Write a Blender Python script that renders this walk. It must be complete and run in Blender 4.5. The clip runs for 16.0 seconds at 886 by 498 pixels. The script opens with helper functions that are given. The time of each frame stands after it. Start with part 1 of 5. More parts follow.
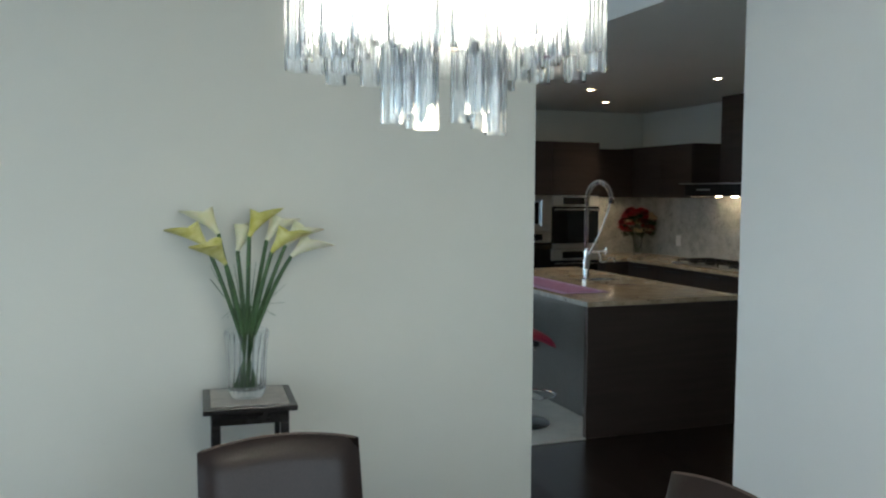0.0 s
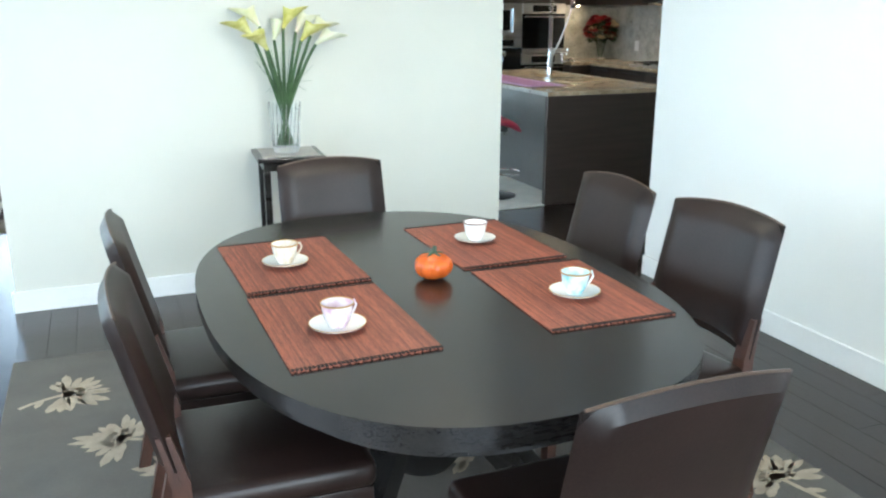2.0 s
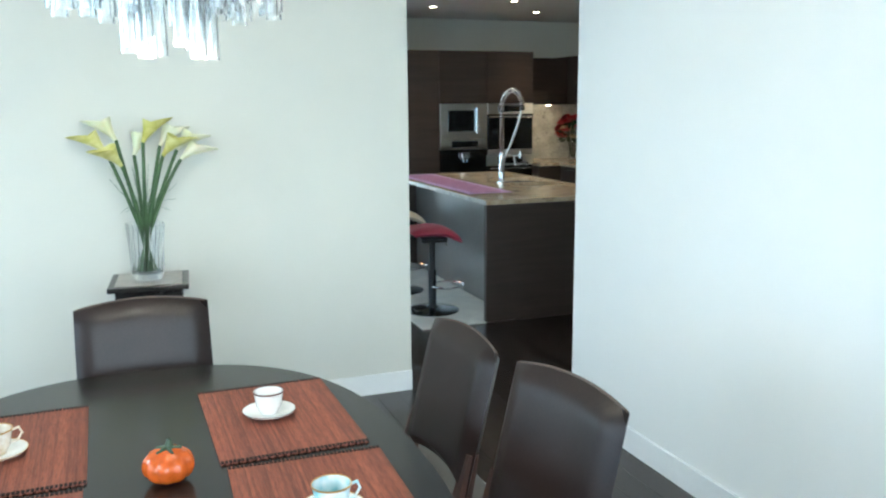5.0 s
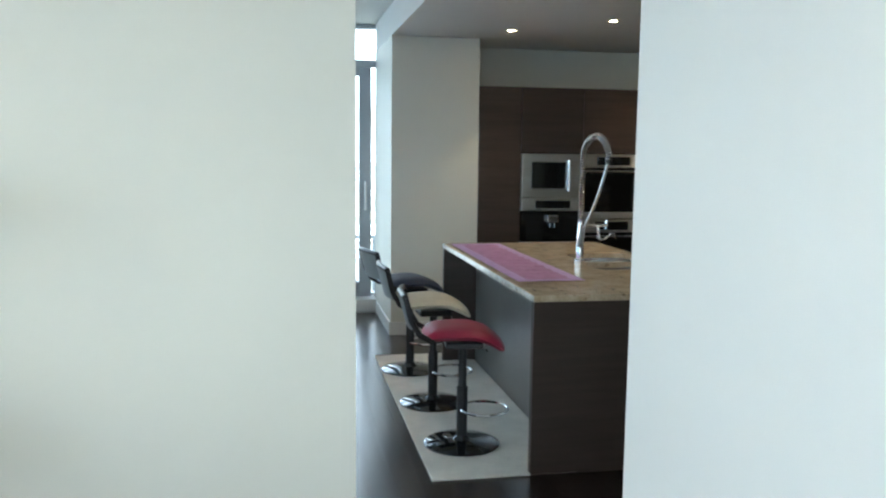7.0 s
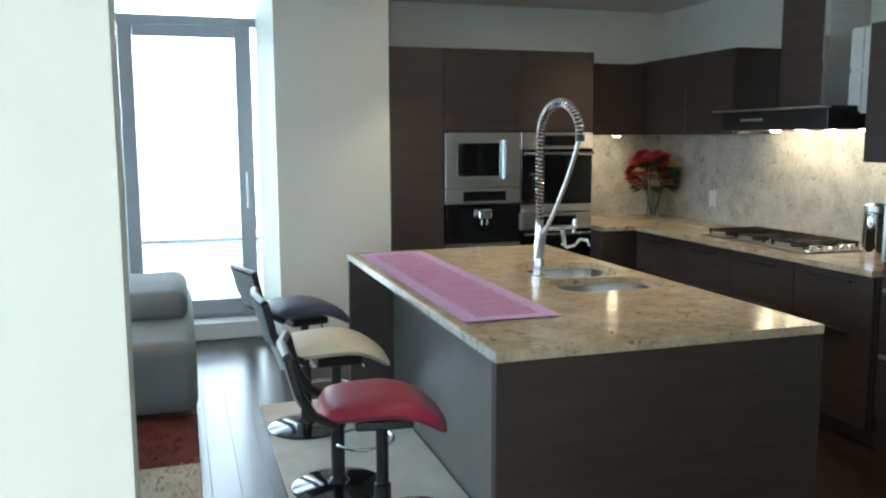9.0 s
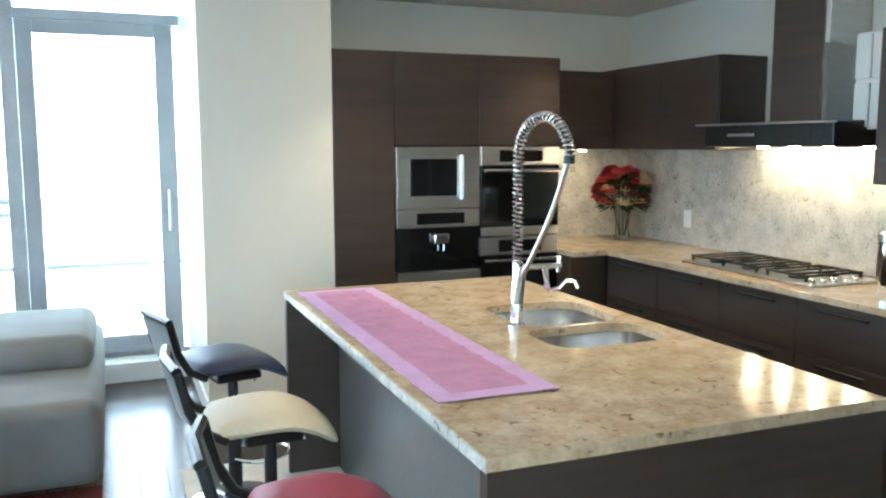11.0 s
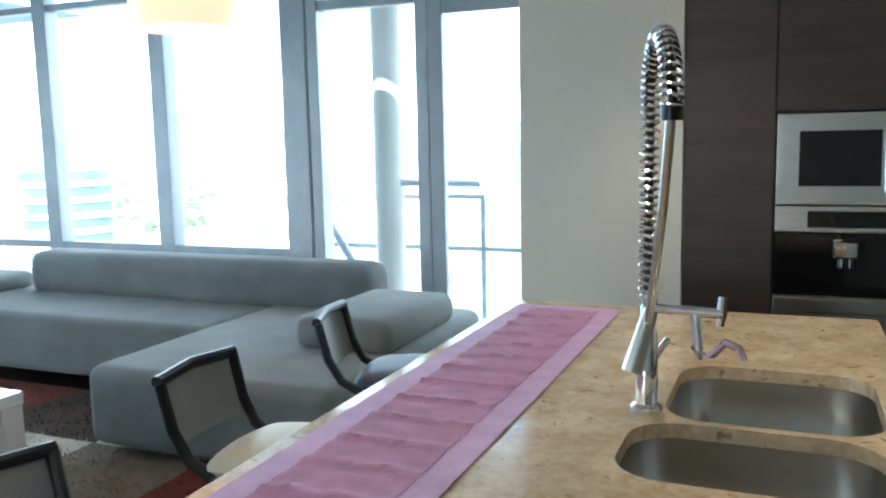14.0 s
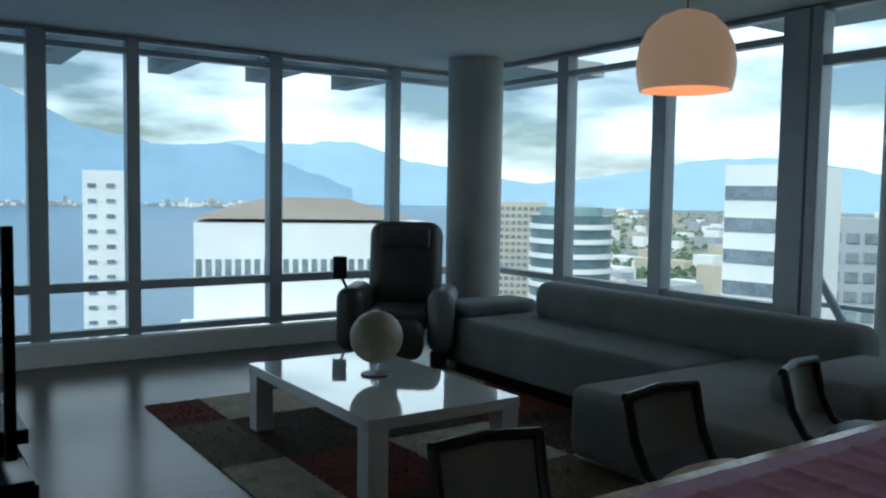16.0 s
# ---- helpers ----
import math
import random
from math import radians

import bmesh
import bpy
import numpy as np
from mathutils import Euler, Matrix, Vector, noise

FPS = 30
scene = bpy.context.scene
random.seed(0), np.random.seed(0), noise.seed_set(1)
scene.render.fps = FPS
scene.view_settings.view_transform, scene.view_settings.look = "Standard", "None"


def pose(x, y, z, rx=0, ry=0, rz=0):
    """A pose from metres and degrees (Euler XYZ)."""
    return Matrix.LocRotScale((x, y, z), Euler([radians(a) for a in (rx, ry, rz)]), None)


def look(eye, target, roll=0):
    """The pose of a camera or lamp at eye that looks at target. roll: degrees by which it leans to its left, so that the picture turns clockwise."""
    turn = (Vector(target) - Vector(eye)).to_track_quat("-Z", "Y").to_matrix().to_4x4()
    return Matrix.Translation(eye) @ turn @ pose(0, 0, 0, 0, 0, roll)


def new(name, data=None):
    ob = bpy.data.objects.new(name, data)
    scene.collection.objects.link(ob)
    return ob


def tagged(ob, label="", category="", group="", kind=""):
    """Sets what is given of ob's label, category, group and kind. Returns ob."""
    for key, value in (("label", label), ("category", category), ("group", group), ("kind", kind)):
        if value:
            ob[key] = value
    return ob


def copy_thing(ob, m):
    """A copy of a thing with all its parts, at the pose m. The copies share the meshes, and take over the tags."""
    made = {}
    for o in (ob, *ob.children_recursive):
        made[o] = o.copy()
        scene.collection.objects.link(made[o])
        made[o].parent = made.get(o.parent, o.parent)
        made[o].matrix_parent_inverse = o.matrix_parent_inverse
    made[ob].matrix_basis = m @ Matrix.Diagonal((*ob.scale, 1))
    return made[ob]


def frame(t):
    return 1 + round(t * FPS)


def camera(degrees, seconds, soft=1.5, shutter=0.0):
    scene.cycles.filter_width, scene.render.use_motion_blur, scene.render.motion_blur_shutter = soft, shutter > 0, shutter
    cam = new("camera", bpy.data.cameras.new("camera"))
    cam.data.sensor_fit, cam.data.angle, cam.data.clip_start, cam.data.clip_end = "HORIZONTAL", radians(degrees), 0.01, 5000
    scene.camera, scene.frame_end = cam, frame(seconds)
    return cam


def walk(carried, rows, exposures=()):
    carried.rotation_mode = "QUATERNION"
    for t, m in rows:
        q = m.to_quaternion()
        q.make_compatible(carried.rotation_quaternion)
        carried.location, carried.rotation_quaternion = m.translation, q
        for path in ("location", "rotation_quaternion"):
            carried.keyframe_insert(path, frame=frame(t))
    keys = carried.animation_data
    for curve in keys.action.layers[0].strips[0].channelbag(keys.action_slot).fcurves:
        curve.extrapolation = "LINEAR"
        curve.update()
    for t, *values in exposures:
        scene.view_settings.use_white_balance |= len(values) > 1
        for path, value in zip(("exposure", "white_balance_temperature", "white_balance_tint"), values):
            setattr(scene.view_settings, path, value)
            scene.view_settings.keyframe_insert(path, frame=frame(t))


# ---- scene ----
cam = camera(56.0, 16.0, soft=2.2)
PATH = [
    (0, (-2.720, -4.660, 1.600), (-2.027, -2.789, 1.464), 0.31),
    (0.5, (-2.850, -5.050, 1.575), (-2.162, -3.197, 1.271), 0.18),
    (1, (-2.990, -5.360, 1.550), (-2.300, -3.529, 1.134), 0.08),
    (1.5, (-3.120, -5.570, 1.535), (-2.400, -3.772, 1.037), 0.01),
    (2, (-3.200, -5.720, 1.530), (-2.476, -3.941, 0.972), 0.14),
    (2.5, (-3.253, -5.869, 1.545), (-2.527, -4.103, 0.948), 0.13),
    (3, (-3.296, -6.048, 1.553), (-2.554, -4.280, 0.981), 0.20),
    (3.5, (-3.174, -6.045, 1.565), (-2.446, -4.262, 1.027), -0.25),
    (4, (-2.981, -5.901, 1.564), (-2.280, -4.091, 1.081), -1.37),
    (4.5, (-2.725, -5.659, 1.588), (-2.038, -3.830, 1.161), -1.82),
    (5, (-2.380, -5.398, 1.596), (-1.682, -3.558, 1.248), -0.40),
    (7.5, (-1.028, -3.299, 1.571), (-0.678, -1.343, 1.341), 0.65),
    (8, (-0.943, -2.836, 1.532), (-0.503, -0.903, 1.274), 0.24),
    (8.5, (-0.909, -2.517, 1.538), (-0.387, -0.606, 1.266), 0.03),
    (9, (-0.881, -2.265, 1.536), (-0.284, -0.375, 1.272), -0.22),
    (9.5, (-0.894, -2.091, 1.547), (-0.150, -0.251, 1.303), 0.01),
    (12, (-0.275, -1.112, 1.595), (0.416, 0.748, 1.337), -0.15),
    (12.5, (0.090, -0.812, 1.549), (0.528, 1.121, 1.278), 0.89),
    (13, (0.386, -0.612, 1.519), (0.537, 1.359, 1.215), -0.14),
    (13.5, (0.636, -0.568, 1.509), (0.392, 1.394, 1.209), -0.08),
    (14.0, (0.937, -0.611, 1.493), (0.168, 1.217, 1.235), -1.24),
    (14.5, (1.061, -0.67, 1.498), (-0.089, 0.95, 1.273), 1.04),
    (15.0, (1.181, -0.86, 1.503), (-0.23, 0.547, 1.329), 0.69),
    (15.5, (1.16, -0.842, 1.53), (-0.399, 0.401, 1.369), 0.1),
    (16.0, (1.152, -0.809, 1.492), (-0.497, 0.315, 1.358), 0.9),
]
EXPO = [(0, 0.95, 6000, 5), (0.8, 1.45, 5900, 4), (1.6, 2.1, 5900, 4), (3.5, 2.5, 5850, 4), (5.0, 2.05, 5750, 2), (7.5, 1.85, 5950, 5),
        (9.5, 2.6, 5850, 2), (12.0, 3.2, 5900, 5), (13.0, 3.25, 5900, 5), (13.5, 2.9, 5900, 4), (14.0, 2.15, 5800, 3), (14.5, 1.5, 5700, 1),
        (15.0, 0.5, 5700, 1), (15.5, -0.25, 5750, 0), (16.0, -0.6, 5750, 0)]
walk(cam, [(t, look(eye, aim, roll)) for t, eye, aim, roll in PATH], EXPO)

# ---- world and light ----
world = bpy.data.worlds.new("sky")
scene.world = world
world.use_nodes = True
wn, wl = world.node_tree.nodes, world.node_tree.links
wn.clear()
w_out, w_bg, w_sky = wn.new("ShaderNodeOutputWorld"), wn.new("ShaderNodeBackground"), wn.new("ShaderNodeTexSky")
w_sky.sky_type, w_sky.sun_disc, w_sky.sun_elevation, w_sky.sun_rotation = "NISHITA", False, radians(42), radians(150)
w_sky.dust_density = 1.5
w_co, w_map, w_noise, w_ramp, w_mix = (wn.new("ShaderNodeTexCoord"), wn.new("ShaderNodeMapping"), wn.new("ShaderNodeTexNoise"),
                                       wn.new("ShaderNodeValToRGB"), wn.new("ShaderNodeMix"))
w_map.inputs["Scale"].default_value = (1.5, 1.5, 6.0)
w_noise.inputs["Scale"].default_value, w_noise.inputs["Detail"].default_value = 2.2, 6
w_ramp.color_ramp.elements[0].position, w_ramp.color_ramp.elements[1].position = 0.40, 0.60
w_mix.data_type = "RGBA"
w_mix.inputs["B"].default_value = (16, 16.6, 17.2, 1)
wl.new(w_co.outputs["Generated"], w_map.inputs["Vector"])
wl.new(w_map.outputs["Vector"], w_noise.inputs["Vector"])
wl.new(w_noise.outputs["Fac"], w_ramp.inputs["Fac"])
wl.new(w_ramp.outputs["Color"], w_mix.inputs["Factor"])
wl.new(w_sky.outputs["Color"], w_mix.inputs["A"])
wl.new(w_mix.outputs["Result"], w_bg.inputs["Color"])
wl.new(w_bg.outputs["Background"], w_out.inputs["Surface"])
w_bg.inputs["Strength"].default_value = 0.15

sun = new("sun", bpy.data.lights.new("sun", "SUN"))
sun.data.energy, sun.data.angle, sun.data.color = 3.5, radians(0.6), (1, 0.95, 0.88)
sun.matrix_world = look((0, 0, 0), (-math.sin(radians(150)), -math.cos(radians(150)) * 1.0, -0.9))


def area_lamp(name, m, sx, sy, watts, color=(1, 1, 1)):
    lamp = bpy.data.lights.new(name, "AREA")
    lamp.shape, lamp.size, lamp.size_y, lamp.energy, lamp.color = "RECTANGLE", sx, sy, watts, color
    ob = new(name, lamp)
    ob.matrix_world = m
    return ob


def spot(name, eye, watts, cone=90, color=(1, 0.72, 0.42), soft=0.03):
    lamp = bpy.data.lights.new(name, "SPOT")
    lamp.energy, lamp.spot_size, lamp.spot_blend, lamp.color, lamp.shadow_soft_size = watts, radians(cone), 0.7, color, soft
    ob = new(name, lamp)
    ob.matrix_world = look(eye, (eye[0], eye[1] + 0.001, eye[2] - 1))
    return ob


# daylight in the openings of the dining room's own windows
area_lamp("daylight_dining_side", look((-6.3, -4.6, 1.5), (-2, -4.4, 1.2)), 5.0, 2.3, 6, (0.80, 0.93, 1.0))
area_lamp("daylight_dining_back", look((-2.6, -8.9, 1.6), (-2.4, -4, 1.2)), 4.4, 2.2, 20, (0.78, 0.93, 1.0))

# ---- materials ----
def mat(name, color, rough=0.5, metal=0.0, vary=0.12, scale=6.0, fine=60.0, bump=0.1, dist=0.002, stretch=(1, 1, 1), second=None, **extra):
    """A surface with broad variation and fine grain, at real size."""
    m = bpy.data.materials.new(name)
    m.use_nodes = True
    n, l = m.node_tree.nodes, m.node_tree.links
    b = n["Principled BSDF"]
    co, mp = n.new("ShaderNodeTexCoord"), n.new("ShaderNodeMapping")
    mp.inputs["Scale"].default_value = stretch
    l.new(co.outputs["Object"], mp.inputs["Vector"])
    big, small, mix, ramp = n.new("ShaderNodeTexNoise"), n.new("ShaderNodeTexNoise"), n.new("ShaderNodeMath"), n.new("ShaderNodeValToRGB")
    big.inputs["Scale"].default_value, big.inputs["Detail"].default_value = scale, 5
    small.inputs["Scale"].default_value, small.inputs["Detail"].default_value = fine, 3
    for node in (big, small):
        l.new(mp.outputs["Vector"], node.inputs["Vector"])
    mix.operation = "MULTIPLY_ADD"
    mix.inputs[1].default_value = 0.4
    l.new(small.outputs["Fac"], mix.inputs[0])
    half = n.new("ShaderNodeMath")
    half.operation = "MULTIPLY"
    half.inputs[1].default_value = 0.6
    l.new(big.outputs["Fac"], half.inputs[0])
    l.new(half.outputs[0], mix.inputs[2])
    c2 = second or tuple(min(1, c * (1 + vary)) for c in color)
    c1 = color if second else tuple(c * (1 - vary) for c in color)
    ramp.color_ramp.elements[0].color, ramp.color_ramp.elements[1].color = (*c1, 1), (*c2, 1)
    ramp.color_ramp.elements[0].position, ramp.color_ramp.elements[1].position = 0.38, 0.62
    l.new(mix.outputs[0], ramp.inputs["Fac"])
    l.new(ramp.outputs["Color"], b.inputs["Base Color"])
    b.inputs["Roughness"].default_value, b.inputs["Metallic"].default_value = rough, metal
    if bump:
        bp = n.new("ShaderNodeBump")
        bp.inputs["Strength"].default_value, bp.inputs["Distance"].default_value = bump, dist
        l.new(small.outputs["Fac"], bp.inputs["Height"])
        l.new(bp.outputs["Normal"], b.inputs["Normal"])
    for key, value in extra.items():
        b.inputs[key.replace("_", " ")].default_value = value
    return m


def glow(name, color, strength):
    m = mat(name, color, 0.4, vary=0.02, bump=0)
    b = m.node_tree.nodes["Principled BSDF"]
    b.inputs["Emission Color"].default_value, b.inputs["Emission Strength"].default_value = (*color, 1), strength
    return m


def glass(name, color=(1, 1, 1), rough=0.0, ior=1.45):
    m = bpy.data.materials.new(name)
    m.use_nodes = True
    b = m.node_tree.nodes["Principled BSDF"]
    b.inputs["Base Color"].default_value, b.inputs["Roughness"].default_value = (*color, 1), rough
    b.inputs["Transmission Weight"].default_value, b.inputs["IOR"].default_value = 1.0, ior
    return m


def thin_glass(name, tint):
    """A clear pane: mostly see-through, a little gloss by the angle."""
    m = bpy.data.materials.new(name)
    m.use_nodes = True
    n, l = m.node_tree.nodes, m.node_tree.links
    n.clear()
    o, mx, tr, gl, fr = (n.new("ShaderNodeOutputMaterial"), n.new("ShaderNodeMixShader"), n.new("ShaderNodeBsdfTransparent"),
                         n.new("ShaderNodeBsdfGlossy"), n.new("ShaderNodeLayerWeight"))
    pw = n.new("ShaderNodeMath")
    pw.operation = "POWER"
    pw.inputs[1].default_value = 4.0
    l.new(fr.outputs["Facing"], pw.inputs[0])
    tr.inputs["Color"].default_value = (*tint, 1)
    gl.inputs["Roughness"].default_value = 0.02
    l.new(pw.outputs[0], mx.inputs["Fac"])
    l.new(tr.outputs["BSDF"], mx.inputs[1])
    l.new(gl.outputs["BSDF"], mx.inputs[2])
    l.new(mx.outputs["Shader"], o.inputs["Surface"])
    return m


PAINT = mat("wall_paint", (0.77, 0.765, 0.69), 0.6, vary=0.015, scale=1.5, fine=300, bump=0.03)
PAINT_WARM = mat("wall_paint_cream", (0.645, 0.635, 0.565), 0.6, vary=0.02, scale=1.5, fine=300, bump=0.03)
PAINT_COOL = mat("wall_paint_cool", (0.80, 0.80, 0.77), 0.6, vary=0.015, scale=1.5, fine=300, bump=0.03)
CEIL = mat("ceiling_paint", (0.78, 0.78, 0.76), 0.8, vary=0.02, scale=1.2, fine=250, bump=0.04)
TRIM = mat("trim_paint", (0.82, 0.82, 0.80), 0.35, vary=0.02, bump=0.02)
FLOORWOOD = mat("dark_floor", (0.022, 0.014, 0.011), 0.24, vary=0.5, scale=3, fine=45, stretch=(8, 0.7, 1), bump=0.06)
ESPRESSO = mat("espresso_veneer", (0.052, 0.037, 0.031), 0.42, vary=0.18, scale=2, fine=60, stretch=(1, 1, 14), bump=0.05)
BLACKWOOD = mat("black_lacquered_wood", (0.018, 0.016, 0.015), 0.22, vary=0.25, scale=3, fine=40, stretch=(1, 6, 6), bump=0.05)
LEGWOOD = mat("chair_leg_wood", (0.055, 0.022, 0.014), 0.4, vary=0.25, scale=4, fine=40, stretch=(6, 6, 1), bump=0.05)
LEATHER = mat("brown_leather", (0.018, 0.010, 0.008), 0.36, vary=0.3, scale=5, fine=180, bump=0.2, dist=0.001, Specular_IOR_Level=0.3)
STEEL = mat("brushed_steel", (0.62, 0.61, 0.59), 0.28, 1.0, vary=0.06, scale=3, fine=120, stretch=(1, 1, 20), bump=0.04)
CHROME = mat("chrome", (0.85, 0.85, 0.86), 0.07, 1.0, vary=0.03, bump=0)
PANELGREY = mat("grey_satin_panel", (0.22, 0.22, 0.21), 0.28, 0.6, vary=0.12, scale=2, fine=90, bump=0.03)
BLACKGLASS = mat("black_oven_glass", (0.006, 0.007, 0.008), 0.06, vary=0.1, bump=0)
BLACK = mat("black_plastic", (0.012, 0.012, 0.013), 0.35, vary=0.2, bump=0.05)
# aluminium colour lightened to stand in for bloom around the bright panes
MULLION = mat("painted_aluminium", (0.40, 0.43, 0.46), 0.4, 0.3, vary=0.08, bump=0.03)
CONCRETE = mat("painted_concrete", (0.42, 0.42, 0.40), 0.8, vary=0.08, scale=2, fine=80, bump=0.2)
SOFA = mat("grey_wool_upholstery", (0.19, 0.20, 0.20), 0.95, vary=0.12, scale=4, fine=260, bump=0.5, dist=0.002, Sheen_Weight=0.15)
WHITE = mat("white_lacquer", (0.80, 0.80, 0.80), 0.18, vary=0.02, bump=0.01)
PORCELAIN = mat("bone_china", (0.85, 0.84, 0.80), 0.12, vary=0.03, bump=0, Coat_Weight=0.5)
RED = mat("red_seat_leather", (0.32, 0.020, 0.055), 0.45, vary=0.15, scale=5, fine=150, bump=0.2)
CREAM = mat("cream_seat_leather", (0.70, 0.62, 0.47), 0.5, vary=0.06, scale=5, fine=150, bump=0.2)
NAVY = mat("navy_seat_leather", (0.035, 0.05, 0.10), 0.45, vary=0.2, scale=5, fine=150, bump=0.2)
PANE = thin_glass("window_glass", (0.93, 0.97, 0.98))
CLEAR = glass("clear_crystal", (0.97, 0.98, 0.98))


def granite(name, base, warm, dark, rough):
    m = mat(name, base, rough, second=warm, scale=9, fine=55, bump=0.01)
    n, l = m.node_tree.nodes, m.node_tree.links
    b = n["Principled BSDF"]
    co, no, r, mx = n.new("ShaderNodeTexCoord"), n.new("ShaderNodeTexNoise"), n.new("ShaderNodeValToRGB"), n.new("ShaderNodeMix")
    no.inputs["Scale"].default_value, no.inputs["Detail"].default_value, no.inputs["Distortion"].default_value = 22, 5, 1.5
    r.color_ramp.elements[0].position, r.color_ramp.elements[1].position = 0.62, 0.70
    mx.data_type = "RGBA"
    old = b.inputs["Base Color"].links[0].from_socket
    l.new(co.outputs["Object"], no.inputs["Vector"])
    l.new(no.outputs["Fac"], r.inputs["Fac"])
    l.new(r.outputs["Color"], mx.inputs["Factor"])
    l.new(old, mx.inputs["A"])
    mx.inputs["B"].default_value = (*dark, 1)
    l.new(mx.outputs["Result"], b.inputs["Base Color"])
    return m


GRANITE = granite("beige_granite", (0.42, 0.32, 0.21), (0.62, 0.52, 0.38), (0.22, 0.15, 0.09), 0.16)
SPLASH = granite("pale_granite", (0.40, 0.40, 0.37), (0.60, 0.60, 0.56), (0.20, 0.19, 0.17), 0.2)


# ---- mesh helpers ----
def box(bm, x0, x1, y0, y1, z0, z1, bevel=0.0, seg=2):
    g = bmesh.ops.create_cube(bm, size=1)["verts"]
    for v in g:
        v.co = Vector(((x0 + x1) / 2 + v.co.x * (x1 - x0), (y0 + y1) / 2 + v.co.y * (y1 - y0), (z0 + z1) / 2 + v.co.z * (z1 - z0)))
    if bevel:
        edges = list({e for v in g for e in v.link_edges})
        bmesh.ops.bevel(bm, geom=edges, offset=bevel, segments=seg, profile=0.5, affect="EDGES")
    return bm


def rod(bm, a, b, r0, r1=None, seg=12):
    a, b = Vector(a), Vector(b)
    r1 = r0 if r1 is None else r1
    q = (b - a).to_track_quat("Z", "Y").to_matrix()
    rings = []
    for p, r in ((a, r0), (b, r1)):
        rings.append([bm.verts.new(p + q @ Vector((r * math.cos(2 * math.pi * i / seg), r * math.sin(2 * math.pi * i / seg), 0))) for i in range(seg)])
    for i in range(seg):
        bm.faces.new((rings[0][i], rings[0][(i + 1) % seg], rings[1][(i + 1) % seg], rings[1][i]))
    bm.faces.new(rings[0][::-1])
    bm.faces.new(rings[1])
    return bm


def lathe(bm, profile, c=(0, 0, 0), seg=32, ring=False):
    """Turns (radius, height) pairs round the upright axis through c; ring: the profile closes on itself."""
    sx = sy = 1.0
    rings = []
    for r, z in profile:
        r = max(r, 0.0005)
        rings.append([bm.verts.new((c[0] + sx * r * math.cos(2 * math.pi * i / seg), c[1] + sy * r * math.sin(2 * math.pi * i / seg), c[2] + z)) for i in range(seg)])
    for a, b in zip(rings, rings[1:]):
        for i in range(seg):
            bm.faces.new((a[i], a[(i + 1) % seg], b[(i + 1) % seg], b[i]))
    if ring:
        for i in range(seg):
            bm.faces.new((rings[-1][i], rings[-1][(i + 1) % seg], rings[0][(i + 1) % seg], rings[0][i]))
    else:
        bm.faces.new(rings[0][::-1])
        bm.faces.new(rings[-1])
    return bm


def tube(bm, pts, r, seg=8, taper=1.0):
    pts = [Vector(p) for p in pts]
    rings, up = [], Vector((0.3, 0.2, 1)).normalized()
    for i, p in enumerate(pts):
        d = (pts[min(i + 1, len(pts) - 1)] - pts[max(i - 1, 0)]).normalized()
        s = d.cross(up)
        s = s.normalized() if s.length > 1e-4 else Vector((1, 0, 0))
        u = s.cross(d)
        k = r * (1 + (taper - 1) * i / (len(pts) - 1))
        rings.append([bm.verts.new(p + k * (math.cos(2 * math.pi * j / seg) * s + math.sin(2 * math.pi * j / seg) * u)) for j in range(seg)])
    for a, b in zip(rings, rings[1:]):
        for j in range(seg):
            bm.faces.new((a[j], a[(j + 1) % seg], b[(j + 1) % seg], b[j]))
    bm.faces.new(rings[0][::-1])
    bm.faces.new(rings[-1])
    return bm


def prism(bm, outline, z0, z1, bevel=0.0):
    """A flat outline of (x, y) pairs, raised from z0 to z1."""
    lo = [bm.verts.new((x, y, z0)) for x, y in outline]
    hi = [bm.verts.new((x, y, z1)) for x, y in outline]
    n = len(lo)
    bm.faces.new(lo[::-1])
    top = bm.faces.new(hi)
    for i in range(n):
        bm.faces.new((lo[i], lo[(i + 1) % n], hi[(i + 1) % n], hi[i]))
    if bevel:
        bmesh.ops.bevel(bm, geom=list(top.edges), offset=bevel, segments=3, profile=0.6, affect="EDGES")
    return bm


def part(name, bm, material, parent=None, label="", smooth=False, m=None):
    bmesh.ops.recalc_face_normals(bm, faces=bm.faces)
    me = bpy.data.meshes.new(name)
    bm.to_mesh(me)
    bm.free()
    me.materials.append(material)
    if smooth:
        me.polygons.foreach_set("use_smooth", [True] * len(me.polygons))
        me.set_sharp_from_angle(angle=radians(40))
    ob = new(name, me)
    ob.parent = parent
    if m is not None:
        ob.matrix_basis = m
    if label:
        tagged(ob, label)
    return ob


def B():
    return bmesh.new()


def thing(name, label, category, m=None, group="", kind=""):
    ob = new(name)
    ob.empty_display_size = 0.1
    if m is not None:
        ob.matrix_basis = m
    return tagged(ob, label, category, group, kind)


def setting(name, bm, material, label, category="wall"):
    return tagged(part(name, bm, material), label, category, kind="structure")


# ---- the rooms ----
LX, GY, CZ, KZ = -6.45, 4.52, 2.80, 2.54   # window wall, glazed wall with the balcony door, ceilings

